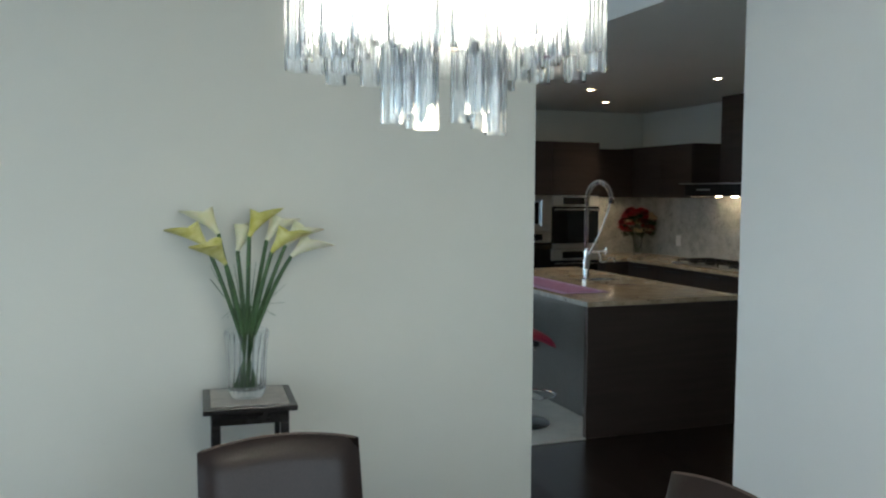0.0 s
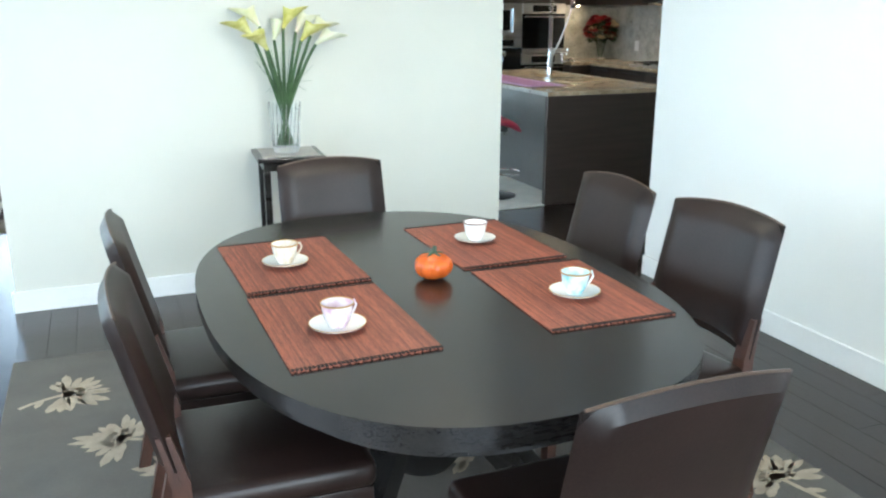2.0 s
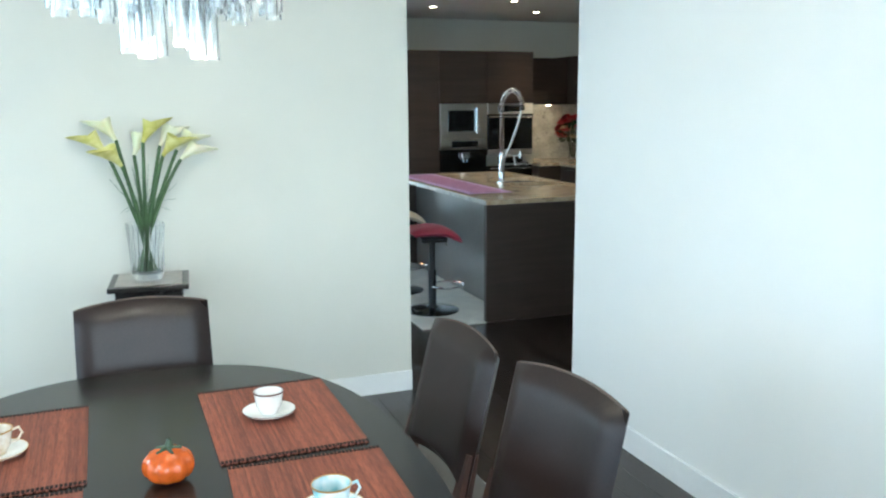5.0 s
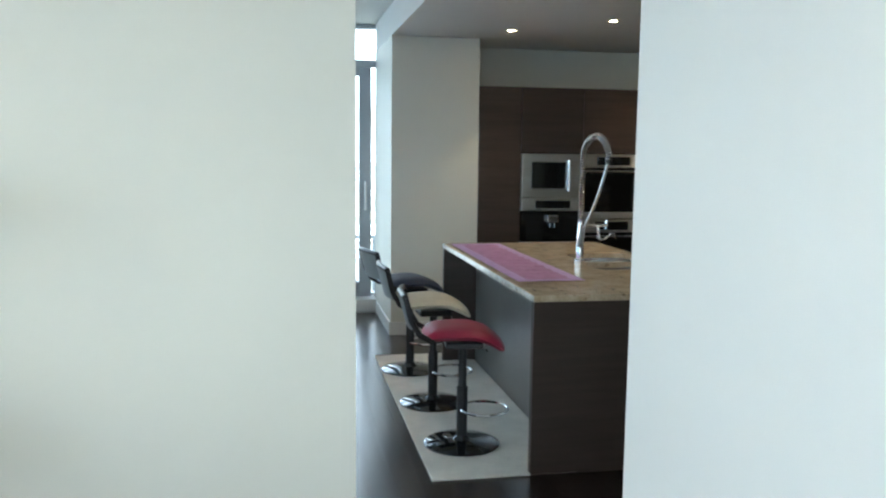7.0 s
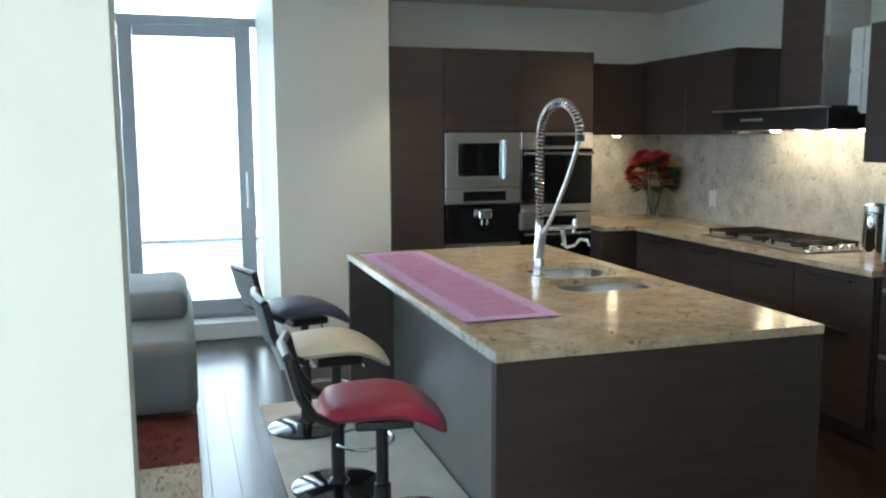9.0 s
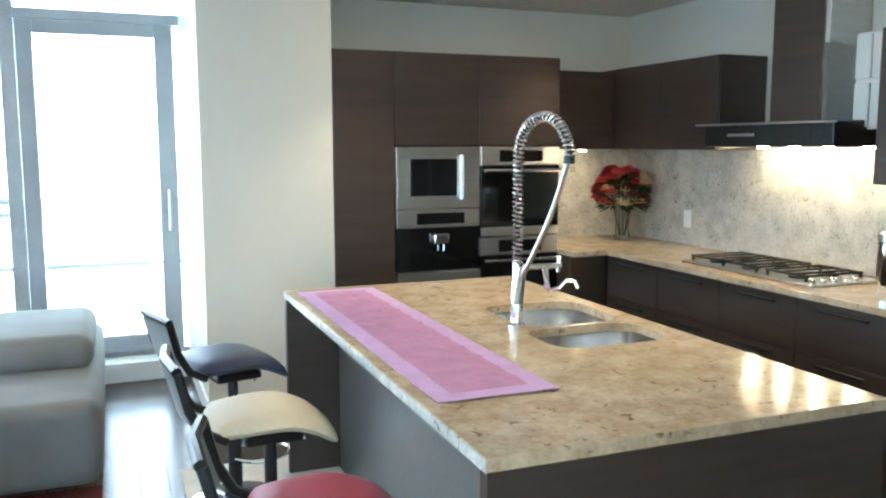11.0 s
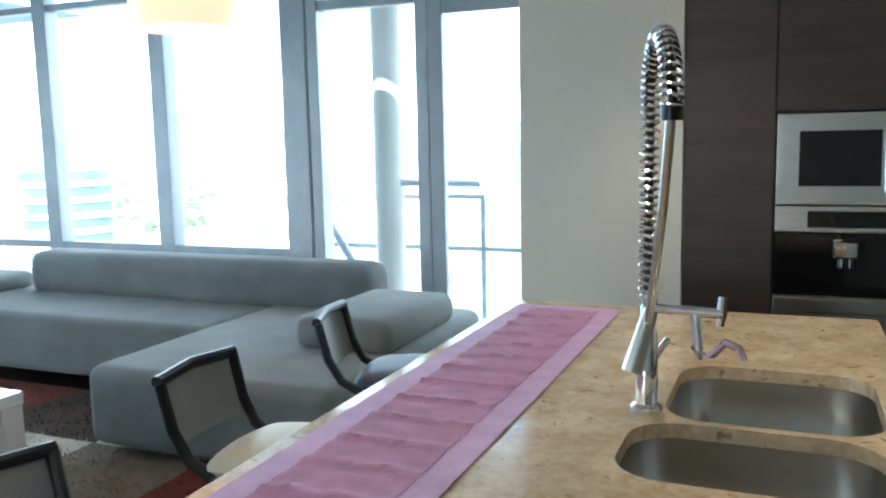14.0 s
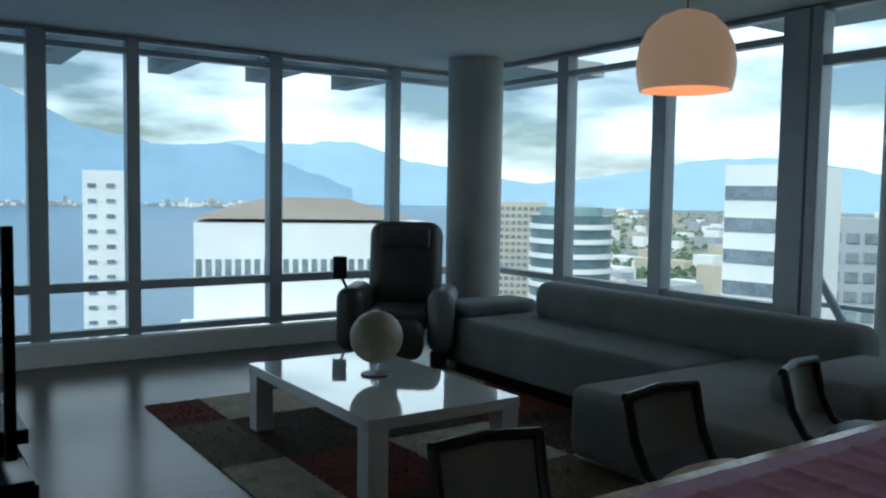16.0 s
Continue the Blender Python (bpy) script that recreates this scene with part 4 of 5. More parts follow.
AQUA = mat("aqua_flowered_china", (0.85, 0.86, 0.84), 0.12, second=(0.30, 0.62, 0.66), scale=22, fine=40, bump=0)
PINK = mat("pink_flowered_china", (0.86, 0.83, 0.82), 0.12, second=(0.66, 0.42, 0.52), scale=20, fine=40, bump=0)
IVORY = mat("gilt_flowered_china", (0.86, 0.84, 0.78), 0.12, second=(0.62, 0.50, 0.34), scale=18, fine=60, bump=0)
BROWNRIM = mat("brown_rim", (0.10, 0.03, 0.02), 0.3)
teacup(-2.72, -3.24, 20, IVORY, GOLD, "white china teacup with gilt sprigs on its saucer")
teacup(-2.71, -3.82, 25, PINK, GOLD, "pale pink flowered china teacup on its saucer")
teacup(-2.06, -3.21, 60, PORCELAIN, BROWNRIM, "white china teacup with a dark brown rim on its saucer")
teacup(-2.03, -3.82, 5, AQUA, GOLD, "aqua flowered china teacup on its saucer")

# ceramic pumpkin
pk = thing("pumpkin", "small glossy orange ceramic pumpkin on the table", "pumpkin")
b = B()
n, mseg = 48, 14
rings = []
for j in range(mseg + 1):
    t = math.pi * j / mseg
    ring = []
    for i in range(n):
        a = 2 * math.pi * i / n
        rr = 0.058 * (math.sin(t) ** 0.8 if 0 < j < mseg else 0.02) * (1 - 0.10 * abs(math.cos(a * 4.5)) ** 6)
        ring.append(b.verts.new((-2.335 + rr * math.cos(a), -3.52 + rr * math.sin(a), 0.7925 - 0.039 * math.cos(t))))
    rings.append(ring)
for p, q in zip(rings, rings[1:]):
    for i in range(n):
        b.faces.new((p[i], p[(i + 1) % n], q[(i + 1) % n], q[i]))
part("body", b, mat("orange_glaze", (0.62, 0.11, 0.015), 0.12, vary=0.2, scale=12, bump=0), pk, smooth=True)
b = B()
rod(b, (-2.335, -3.52, 0.826), (-2.33, -3.518, 0.852), 0.009, 0.006, 8)
for i in range(5):
    a = i * 1.257
    rod(b, (-2.335, -3.52, 0.832), (-2.335 + 0.03 * math.cos(a), -3.52 + 0.03 * math.sin(a), 0.829), 0.007, 0.003, 6)
part("stem", b, LEAF, pk, "dark green stem")

# flower stand, vase and calla lilies
st = thing("plant_stand", "tall dark wooden flower stand with a square top", "stand", pose(-2.31, -1.345, 0, 0, 0, -4))
part("top", box(B(), -0.175, 0.175, -0.175, 0.175, 0.765, 0.788, bevel=0.004), BLACKWOOD, st)
part("inlay", box(B(), -0.145, 0.145, -0.145, 0.145, 0.789, 0.792), mat("stone_inlay", (0.42, 0.38, 0.33), 0.3, vary=0.15, scale=20), st, "pale stone inlay")
part("apron", box(B(), -0.145, 0.145, -0.145, 0.145, 0.715, 0.763, bevel=0.004), BLACKWOOD, st)
for sx in (-1, 1):
    for sy in (-1, 1):
        part("leg", box(B(), sx * 0.128 - 0.017, sx * 0.128 + 0.017, sy * 0.128 - 0.017, sy * 0.128 + 0.017, 0, 0.714, bevel=0.003), BLACKWOOD, st)
part("shelf", box(B(), -0.11, 0.11, -0.11, 0.11, 0.16, 0.18, bevel=0.003), BLACKWOOD, st)
vx, vy, vz = -2.315, -1.345, 0.793
lil = thing("calla_lilies", "calla lilies in a cut crystal vase on the stand", "flowers")
b = B()
prof = [(1.2 * r, z) for r, z in ((0.052, 0), (0.056, 0.012), (0.058, 0.05), (0.060, 0.16), (0.070, 0.262), (0.0665, 0.262), (0.056, 0.16), (0.053, 0.05), (0.05, 0.03), (0.003, 0.028))]
lathe(b, prof, (vx, vy, vz), 40)
vs = part("vase", b, CLEAR, lil, "clear cut crystal vase", True)
b = B()
for i in range(20):
    a = 2 * math.pi * i / 20
    tube(b, [(vx + 1.2 * r * math.cos(a + tw), vy + 1.2 * r * math.sin(a + tw), vz + z) for r, z, tw in ((0.059, 0.02, 0), (0.061, 0.12, 0.12), (0.066, 0.20, 0.2), (0.0705, 0.255, 0.25))], 0.0028, 5)
part("cut_ribs", b, CLEAR, vs, "cut ridges in the crystal", True)
STEM = mat("lily_stem", (0.055, 0.11, 0.035), 0.5, vary=0.25, scale=10)
LILY = mat("calla_petal", (0.72, 0.70, 0.42), 0.45, second=(0.82, 0.80, 0.66), scale=9, fine=30, bump=0.02, Subsurface_Weight=0.1)
LILY_Y = mat("calla_petal_yellow", (0.50, 0.46, 0.07), 0.45, second=(0.74, 0.70, 0.30), scale=9, fine=30, bump=0.02)
SPADIX = mat("spadix", (0.75, 0.50, 0.06), 0.7)
heads = ((-0.175, 0.00, 0.62, 1), (-0.10, -0.05, 0.56, 1), (-0.12, 0.05, 0.67, 0), (0.02, 0.02, 0.66, 1), (0.12, -0.02, 0.60, 1), (0.11, 0.06, 0.64, 0), (0.215, -0.01, 0.58, 0), (0.20, 0.05, 0.62, 0), (-0.03, 0.06, 0.60, 0))
for i, (dx, dy, dz, kind) in enumerate(heads):
    dx *= 0.82
    p0 = Vector((vx - dx * 0.24, vy - dy * 0.3, vz + 0.035))
    p3 = Vector((vx + dx, vy + dy, vz + dz - 0.03))
    p1, p2 = Vector((vx + dx * 0.20, vy + dy * 0.3, vz + 0.27)), Vector((vx + dx * 0.55, vy + dy * 0.6, vz + 0.43))
    pts = []
    for k in range(13):
        u = k / 12
        pts.append((1 - u) ** 3 * p0 + 3 * u * (1 - u) ** 2 * p1 + 3 * u * u * (1 - u) * p2 + u ** 3 * p3)
    st_i = part("stem", tube(B(), pts, 0.0095, 8, 0.85), STEM, lil, smooth=True)
    b = B()
    side = Vector((dx if abs(dx) > 0.05 else 0.1, dy - 0.03, 0)).normalized()
    ax = (p3 - p2).normalized().lerp(side, 0.30).normalized()
    s1 = ax.cross(Vector((0, 0, 1))).normalized()
    s2 = s1.cross(ax)
    if s2.z > 0:
        s2 = -s2
    rows = []
    for k in range(9):
        u = k / 8
        row = []
        for j in range(20):
            a = 2 * math.pi * j / 20
            lipw = max(0.0, math.cos(a))
            r = 0.009 + 0.044 * u ** 1.5 * (0.75 + 0.55 * lipw * u)
            h = 0.10 * u + 0.06 * lipw * u ** 3
            row.append(b.verts.new(p3 + ax * h + r * (math.cos(a) * -s2 * -1 + math.sin(a) * s1) + (s2 * 0.015 * lipw * u ** 4)))
        rows.append(row)
    for p, q in zip(rows, rows[1:]):
        for j in range(20):
            b.faces.new((p[j], p[(j + 1) % 20], q[(j + 1) % 20], q[j]))
    part("flower", b, LILY_Y if kind else LILY, lil, "", True)
    part("spadix", rod(B(), p3 + ax * 0.02, p3 + ax * 0.085, 0.006, 0.004, 8), SPADIX, st_i, "yellow spadix", True)
rng = random.Random(3)
for i in range(26):
    a = rng.uniform(0, 6.28)
    r = rng.uniform(0.05, 0.17)
    p = [Vector((vx, vy, vz + 0.10)), Vector((vx + 0.4 * r * math.cos(a), vy + 0.3 * r * math.sin(a), vz + 0.36)), Vector((vx + r * math.cos(a), vy + 0.5 * r * math.sin(a), vz + rng.uniform(0.30, 0.55)))]
    part("grass_blade", tube(B(), p, 0.0025, 4, 0.3), STEM, lil)

# chandelier of crystal rods
CH = Vector((-2.27, -3.45, 0))
ch = thing("chandelier", "round chandelier of hanging crystal rods, lit", "chandelier")
part("canopy", lathe(B(), [(0.07, CZ - 0.035), (0.075, CZ - 0.004), (0.003, CZ - 0.004)], CH, 28), CHROME, ch, smooth=True)
part("stem", rod(B(), CH + Vector((0, 0, 2.22)), CH + Vector((0, 0, CZ - 0.034)), 0.008), CHROME, ch, smooth=True)
part("frame", lathe(B(), [(0.25, 2.20), (0.25, 2.225), (0.06, 2.235), (0.06, 2.20)], CH, 40), CHROME, ch, "chrome carrier plate", True)
for count, rad, z0, z1 in ((26, 0.225, 1.78, 2.20), (18, 0.16, 1.775, 2.20), (14, 0.085, 1.69, 2.20)):
    for i in range(count):
        a = 2 * math.pi * i / count
        if count == 14 and i % 7 in (3, 6):
            continue
        if count != 14 and i % 9 == 8:
            continue
        dz = 0.012 * ((i * 7) % 3)
        c = CH + Vector((rad * math.cos(a), rad * math.sin(a), 0))
        rr = part("crystal_rod", lathe(B(), [(0.018, z0 + dz), (0.018, z1), (0.0135, z1), (0.0135, z0 + dz)], c, 12, True), CLEAR, ch, smooth=True)
        rr.visible_shadow = False
BULB = glow("bulb_glow", (1, 0.90, 0.74), 14)
for i in range(12):
    a = 2 * math.pi * i / 12
    c = CH + Vector((0.193 * math.cos(a), 0.193 * math.sin(a), 0))
    part("bulb", lathe(B(), [(0.004, 1.85), (0.014, 1.87), (0.015, 1.90), (0.008, 1.94), (0.008, 2.198)], c, 12), BULB, ch, smooth=True)
lamp = bpy.data.lights.new("chandelier_light", "POINT")
lamp.energy, lamp.color, lamp.shadow_soft_size = 2, (1, 0.82, 0.58), 0.12
new("chandelier_light", lamp).location = CH + Vector((0, 0, 1.66))

# dining rug with floral sprays
RUG = mat("grey_brown_rug", (0.125, 0.11, 0.092), 0.95, vary=0.14, scale=4, fine=220, bump=0.7, dist=0.004)
SPRAY = mat("beige_rug_flowers", (0.40, 0.32, 0.23), 0.95, vary=0.15, scale=20, fine=220, bump=0.6)
rug = thing("dining_rug", "grey brown rug with beige floral sprays under the table", "rug")
part("weave", box(B(), -3.68, -1.05, -5.35, -1.85, 0.001, 0.011, bevel=0.004), RUG, rug)


def petal(b, x, y, a, ln, w, z):
    c, s = math.cos(a), math.sin(a)
    pts = [(0, -w * 0.25), (ln * 0.35, -w * 0.5), (ln * 0.75, -w * 0.42), (ln, 0), (ln * 0.75, w * 0.42), (ln * 0.35, w * 0.5), (0, w * 0.25)]
    b.faces.new([b.verts.new((x + c * u - s * v, y + s * u + c * v, z)) for u, v in pts])


rng = random.Random(11)
sprays = [(-3.45, -2.28, 0.2), (-3.25, -2.75, 2.6), (-3.50, -3.30, 0.6), (-3.05, -3.05, 1.2), (-3.35, -4.1, 2.0), (-2.9, -4.5, 0.4), (-2.55, -3.0, 0.9), (-2.1, -3.3, 2.2), (-2.5, -4.0, 1.4), (-1.95, -4.2, 0.5),
          (-1.45, -3.3, 1.0), (-1.30, -4.30, 2.1), (-1.22, -3.85, 1.9), (-1.55, -4.8, 0.3), (-1.4, -2.6, 0.8), (-2.0, -2.25, 2.4), (-2.8, -2.2, 1.7), (-2.3, -5.0, 1.1), (-3.3, -4.9, 0.7)]
b = B()
for x, y, a0 in sprays:
    z = 0.0125
    for ring, (cnt, ln) in enumerate(((15, 0.21), (12, 0.15), (9, 0.09))):
        for i in range(cnt):
            a = a0 + (i - cnt / 2) * (4.4 / cnt) + rng.uniform(-0.1, 0.1)
            petal(b, x + 0.035 * math.cos(a) * (2 - ring), y + 0.035 * math.sin(a) * (2 - ring), a, ln * rng.uniform(0.45, 1.0) * 0.62, rng.uniform(0.028, 0.045), z + 0.0004 * ring)
    px, py, d = x, y, a0 + math.pi
    for i in range(26):
        nx_, ny_ = px + 0.024 * math.cos(d), py + 0.024 * math.sin(d)
        s = Vector((-math.sin(d), math.cos(d))) * 0.010
        if -3.64 < nx_ < -1.09 and -5.3 < ny_ < -1.89:
            b.faces.new([b.verts.new((px - s.x, py - s.y, z)), b.verts.new((nx_ - s.x, ny_ - s.y, z)), b.verts.new((nx_ + s.x, ny_ + s.y, z)), b.verts.new((px + s.x, py + s.y, z))])
            if i % 5 == 3:
                petal(b, nx_, ny_, d + (0.9 if i % 2 else -0.9), 0.07, 0.03, z + 0.0003)
        px, py = nx_, ny_
        d += 0.075 * math.sin(i * 0.25 + a0 * 3)
tagged(part("floral_pattern", b, SPRAY, rug, "beige woven floral sprays"), kind="stuff")

# ---- living room ----
def cushion(x0, x1, y0, y1, z0, z1, r):
    return box(B(), x0, x1, y0, y1, z0, z1, bevel=r, seg=4)


sofa = thing("sectional_sofa", "large grey wool sectional sofa with chaise along the windows", "sofa")
part("seat_base", cushion(-4.80, -2.22, 3.24, 4.20, 0.05, 0.44, 0.05), SOFA, sofa, smooth=True)
part("chaise", cushion(-2.21, -0.83, 2.33, 4.20, 0.05, 0.45, 0.07), SOFA, sofa, smooth=True)
b = cushion(-4.36, -1.45, 3.88, 4.22, 0.40, 0.74, 0.11)
part("backrest", b, SOFA, sofa, smooth=True)
part("arm_bolster", cushion(-4.90, -4.50, 3.26, 4.10, 0.42, 0.56, 0.06), SOFA, sofa, smooth=True)
part("side_cushion", cushion(-1.42, -0.86, 2.95, 3.85, 0.43, 0.62, 0.08), SOFA, sofa, smooth=True)
for x in (-4.65, -2.5, -1.0):
    for y in (3.35, 4.05):
        part("foot", box(B(), x - 0.03, x + 0.03, y - 0.03, y + 0.03, 0.0, 0.055), BLACK, sofa)

ct = thing("coffee_table", "white lacquered coffee table with a mirror-like top", "coffee table")
part("tabletop", box(B(), -3.74, -2.22, 1.08, 2.0, 0.36, 0.42, bevel=0.004), mat("white_gloss_glass", (0.72, 0.74, 0.74), 0.04, vary=0.01, bump=0, Coat_Weight=1.0), ct)
for x in (-3.68, -2.28):
    for y in (1.14, 1.94):
        part("leg", box(B(), x - 0.055, x + 0.055, y - 0.055, y + 0.055, 0.014, 0.3595, bevel=0.003), WHITE, ct)
gl = thing("globe", "small cream globe on a dark disc base", "globe")
gx, gy = -3.06, 1.60
part("sphere", lathe(B(), [(0.155 * math.sin(math.pi * i / 24), 0.645 - 0.155 * math.cos(math.pi * i / 24)) for i in range(25)], (gx, gy, 0), 40), mat("globe_paper", (0.42, 0.37, 0.25), 0.45, second=(0.58, 0.52, 0.38), scale=7, fine=30), gl, smooth=True)
part("stem", lathe(B(), [(0.012, 0.43), (0.012, 0.492)], (gx, gy, 0), 16), CHROME, gl, smooth=True)
part("base", lathe(B(), [(0.09, 0.421), (0.09, 0.43), (0.03, 0.436), (0.003, 0.437)], (gx, gy, 0), 32), BLACK, gl, smooth=True)

# shag rug in patches
lr = thing("shag_rug", "thick shag rug in red, brown and cream blocks", "rug")
tones = [mat("shag_red", (0.16, 0.03, 0.02), 1.0, vary=0.3, fine=160, bump=1.0, dist=0.01), mat("shag_cream", (0.58, 0.51, 0.40), 1.0, vary=0.2, fine=160, bump=1.0, dist=0.01),
         mat("shag_brown", (0.06, 0.035, 0.022), 1.0, vary=0.3, fine=160, bump=1.0, dist=0.01), mat("shag_tan", (0.19, 0.15, 0.10), 1.0, vary=0.2, fine=160, bump=1.0, dist=0.01)]
xs, ys = [-4.62, -4.0, -3.1, -2.3, -1.6, -0.84], [0.68, 1.05, 1.7, 2.45, 3.15]
pick = [[0, 1, 3, 1], [3, 2, 2, 0], [1, 0, 1, 2], [0, 2, 3, 1], [1, 1, 0, 3]]
rng = random.Random(8)
for i in range(5):
    for j in range(4):
        b = B()
        box(b, xs[i] + 0.001, xs[i + 1] - 0.001, ys[j] + 0.001, ys[j + 1] - 0.001, 0.001, 0.010)
        for k in range(260):
            x, y = rng.uniform(xs[i], xs[i + 1]), rng.uniform(ys[j], ys[j + 1])
            dx, dy = rng.uniform(-0.02, 0.02), rng.uniform(-0.02, 0.02)
            b.faces.new([b.verts.new((x - 0.006, y, 0.009)), b.verts.new((x + 0.006, y + 0.004, 0.009)), b.verts.new((x + dx, y + dy, 0.026))])
        part("pile_block", b, tones[pick[i][j]], lr, ("rust red", "cream", "dark brown", "tan")[pick[i][j]] + " shag pile")

# massage chair
mc = thing("recliner", "bulky dark leather massage recliner by the column", "armchair", pose(-5.08, 2.98, 0, 0, 0, 232))
MLEATH = mat("charcoal_leather", (0.045, 0.042, 0.04), 0.4, vary=0.25, scale=6, fine=150, bump=0.2)
MGREY = mat("grey_plastic", (0.22, 0.23, 0.25), 0.35, vary=0.1)
part("backrest", box(B(), -0.34, 0.34, -0.52, -0.22, 0.42, 1.27, bevel=0.13, seg=5), MLEATH, mc, smooth=True, m=pose(0, -0.02, 0.02, 9, 0, 0))
part("head_pad", box(B(), -0.24, 0.24, -0.30, -0.20, 1.0, 1.20, bevel=0.045, seg=4), MLEATH, mc, smooth=True, m=pose(0, -0.02, 0.02, 9, 0, 0))
part("seat", box(B(), -0.27, 0.27, -0.30, 0.36, 0.28, 0.50, bevel=0.08, seg=4), MLEATH, mc, smooth=True)
for sx in (-1, 1):
    part("armrest", box(B(), sx * 0.39 - 0.115, sx * 0.39 + 0.115, -0.36, 0.36, 0.14, 0.68, bevel=0.10, seg=5), MGREY if sx < 0 else MLEATH, mc, smooth=True)
    part("foot", box(B(), sx * 0.36 - 0.06, sx * 0.36 + 0.06, -0.30, 0.30, 0.0, 0.16, bevel=0.02), BLACK, mc)
part("leg_rest", box(B(), -0.26, 0.26, 0.34, 0.60, 0.12, 0.44, bevel=0.09, seg=4), MLEATH, mc, smooth=True)
part("remote_arm", rod(B(), (0.42, 0.22, 0.66), (0.46, 0.36, 0.80), 0.012), BLACK, mc)
part("remote", box(B(), 0.40, 0.52, 0.34, 0.37, 0.76, 0.95, bevel=0.012), BLACK, mc, "black remote on a stalk")

# pendant lamp
PL = (-1.36, 2.20, 0)
pl = thing("pendant_lamp", "large peach-white dome pendant lamp, lit", "pendant lamp")
DOME = glow("lamp_acrylic", (1.0, 0.60, 0.38), 0.30)
prof = [(0.255, 1.965), (0.272, 2.03), (0.275, 2.09), (0.262, 2.16), (0.22, 2.235), (0.15, 2.29), (0.06, 2.318), (0.012, 2.322)]
shade_in = [(0.011, 2.314), (0.06, 2.308), (0.145, 2.28), (0.21, 2.228), (0.252, 2.156), (0.265, 2.09), (0.262, 2.03), (0.246, 1.965)]
part("shade", lathe(B(), [(0.79 * r, z) for r, z in prof + shade_in], PL, 48, True), DOME, pl, smooth=True)
part("cord", rod(B(), (PL[0], PL[1], 2.32), (PL[0], PL[1], CZ - 0.03), 0.003, seg=6), BLACK, pl)
part("ceiling_rose", lathe(B(), [(0.05, CZ - 0.03), (0.055, CZ - 0.005), (0.003, CZ - 0.005)], PL, 20), WHITE, pl, smooth=True)
part("bulb", lathe(B(), [(0.004, 2.17), (0.03, 2.19), (0.036, 2.22), (0.02, 2.26), (0.015, 2.30)], PL, 16), glow("pendant_bulb", (1, 0.8, 0.5), 12), pl, smooth=True)

# television on a low console
tv = thing("television", "large black flat television on a low console", "television")
part("screen", box(B(), -3.25, -1.95, -0.47, -0.43, 0.56, 1.36, bevel=0.006), BLACKGLASS, tv)
part("foot", box(B(), -2.85, -2.35, -0.56, -0.34, 0.501, 0.56, bevel=0.006), BLACK, tv)
cons = thing("media_console", "low dark wooden media console", "console")
part("body", box(B(), -3.30, -1.90, -0.90, -0.385, 0.06, 0.50, bevel=0.004), BLACKWOOD, cons)
for x in (-3.2, -2.0):
    part("foot", box(B(), x - 0.04, x + 0.04, -0.85, -0.44, 0, 0.06), BLACK, cons)
for x0, x1 in ((-3.29, -2.61), (-2.59, -1.91)):
    part("drawer", box(B(), x0, x1, -0.384, -0.37, 0.08, 0.48, bevel=0.003), BLACKWOOD, cons)

# ---- outside ----
bal = thing("balcony_rail", "steel and glass balcony railing", "railing")
for x, top in ((-3.4, 0.54), (-2.34, 0.99), (-1.5, 0.99), (-0.1, 0.54), (1.0, 0.54)):
    part("post", box(B(), x - 0.02, x + 0.02, 6.08, 6.12, -0.12, top), MULLION, bal)
for x0, x1, z in ((-3.42, 1.02, 0.56), (-2.36, -1.48, 1.01)):
    part("rail", box(B(), x0, x1, 6.07, 6.13, z - 0.02, z + 0.02), MULLION, bal)
setting("balcony_floor", box(B(), -3.5, 3.2, GY + 0.16, 6.15, -0.25, -0.10), CONCRETE, "concrete balcony slab", "balcony")
setting("balcony_column", lathe(B(), [(0.12, -0.1), (0.12, 3.0)], (-2.22, 5.75, 0), 24), CONCRETE, "slim round balcony column", "column")
setting("balcony_soffit", box(B(), -3.5, 3.2, GY + 0.16, 6.2, 3.0, 3.2), CONCRETE, "concrete slab over the balcony", "balcony")
bm = rod(B(), (-2.12, 5.75, 1.15), (-1.45, 5.9, 1.13), 0.03)
rod(bm, (-2.85, 5.6, 1.0), (-2.2, 5.7, -0.1), 0.035)
tagged(part("brace", bm, MULLION), "slanting steel brace on the balcony", "brace")
# roof overhang with beams outside the window wall
bm = box(B(), LX - 2.2, LX - 0.25, -2, GY + 2.5, 3.02, 3.2)
for y in (-0.4, 0.75, 1.9, 3.05, 4.2):
    box(bm, LX - 2.2, LX - 0.15, y - 0.12, y + 0.12, 2.80, 3.02)
setting("eaves", bm, CONCRETE, "concrete overhang with beams outside the windows", "overhang")

EYE = Vector((1.15, -0.81, 0))


def away(deg, dist):
    """A place seen from the living room, deg to the left of +y."""
    return EYE + Vector((-math.sin(radians(deg)), math.cos(radians(deg)), 0)) * dist


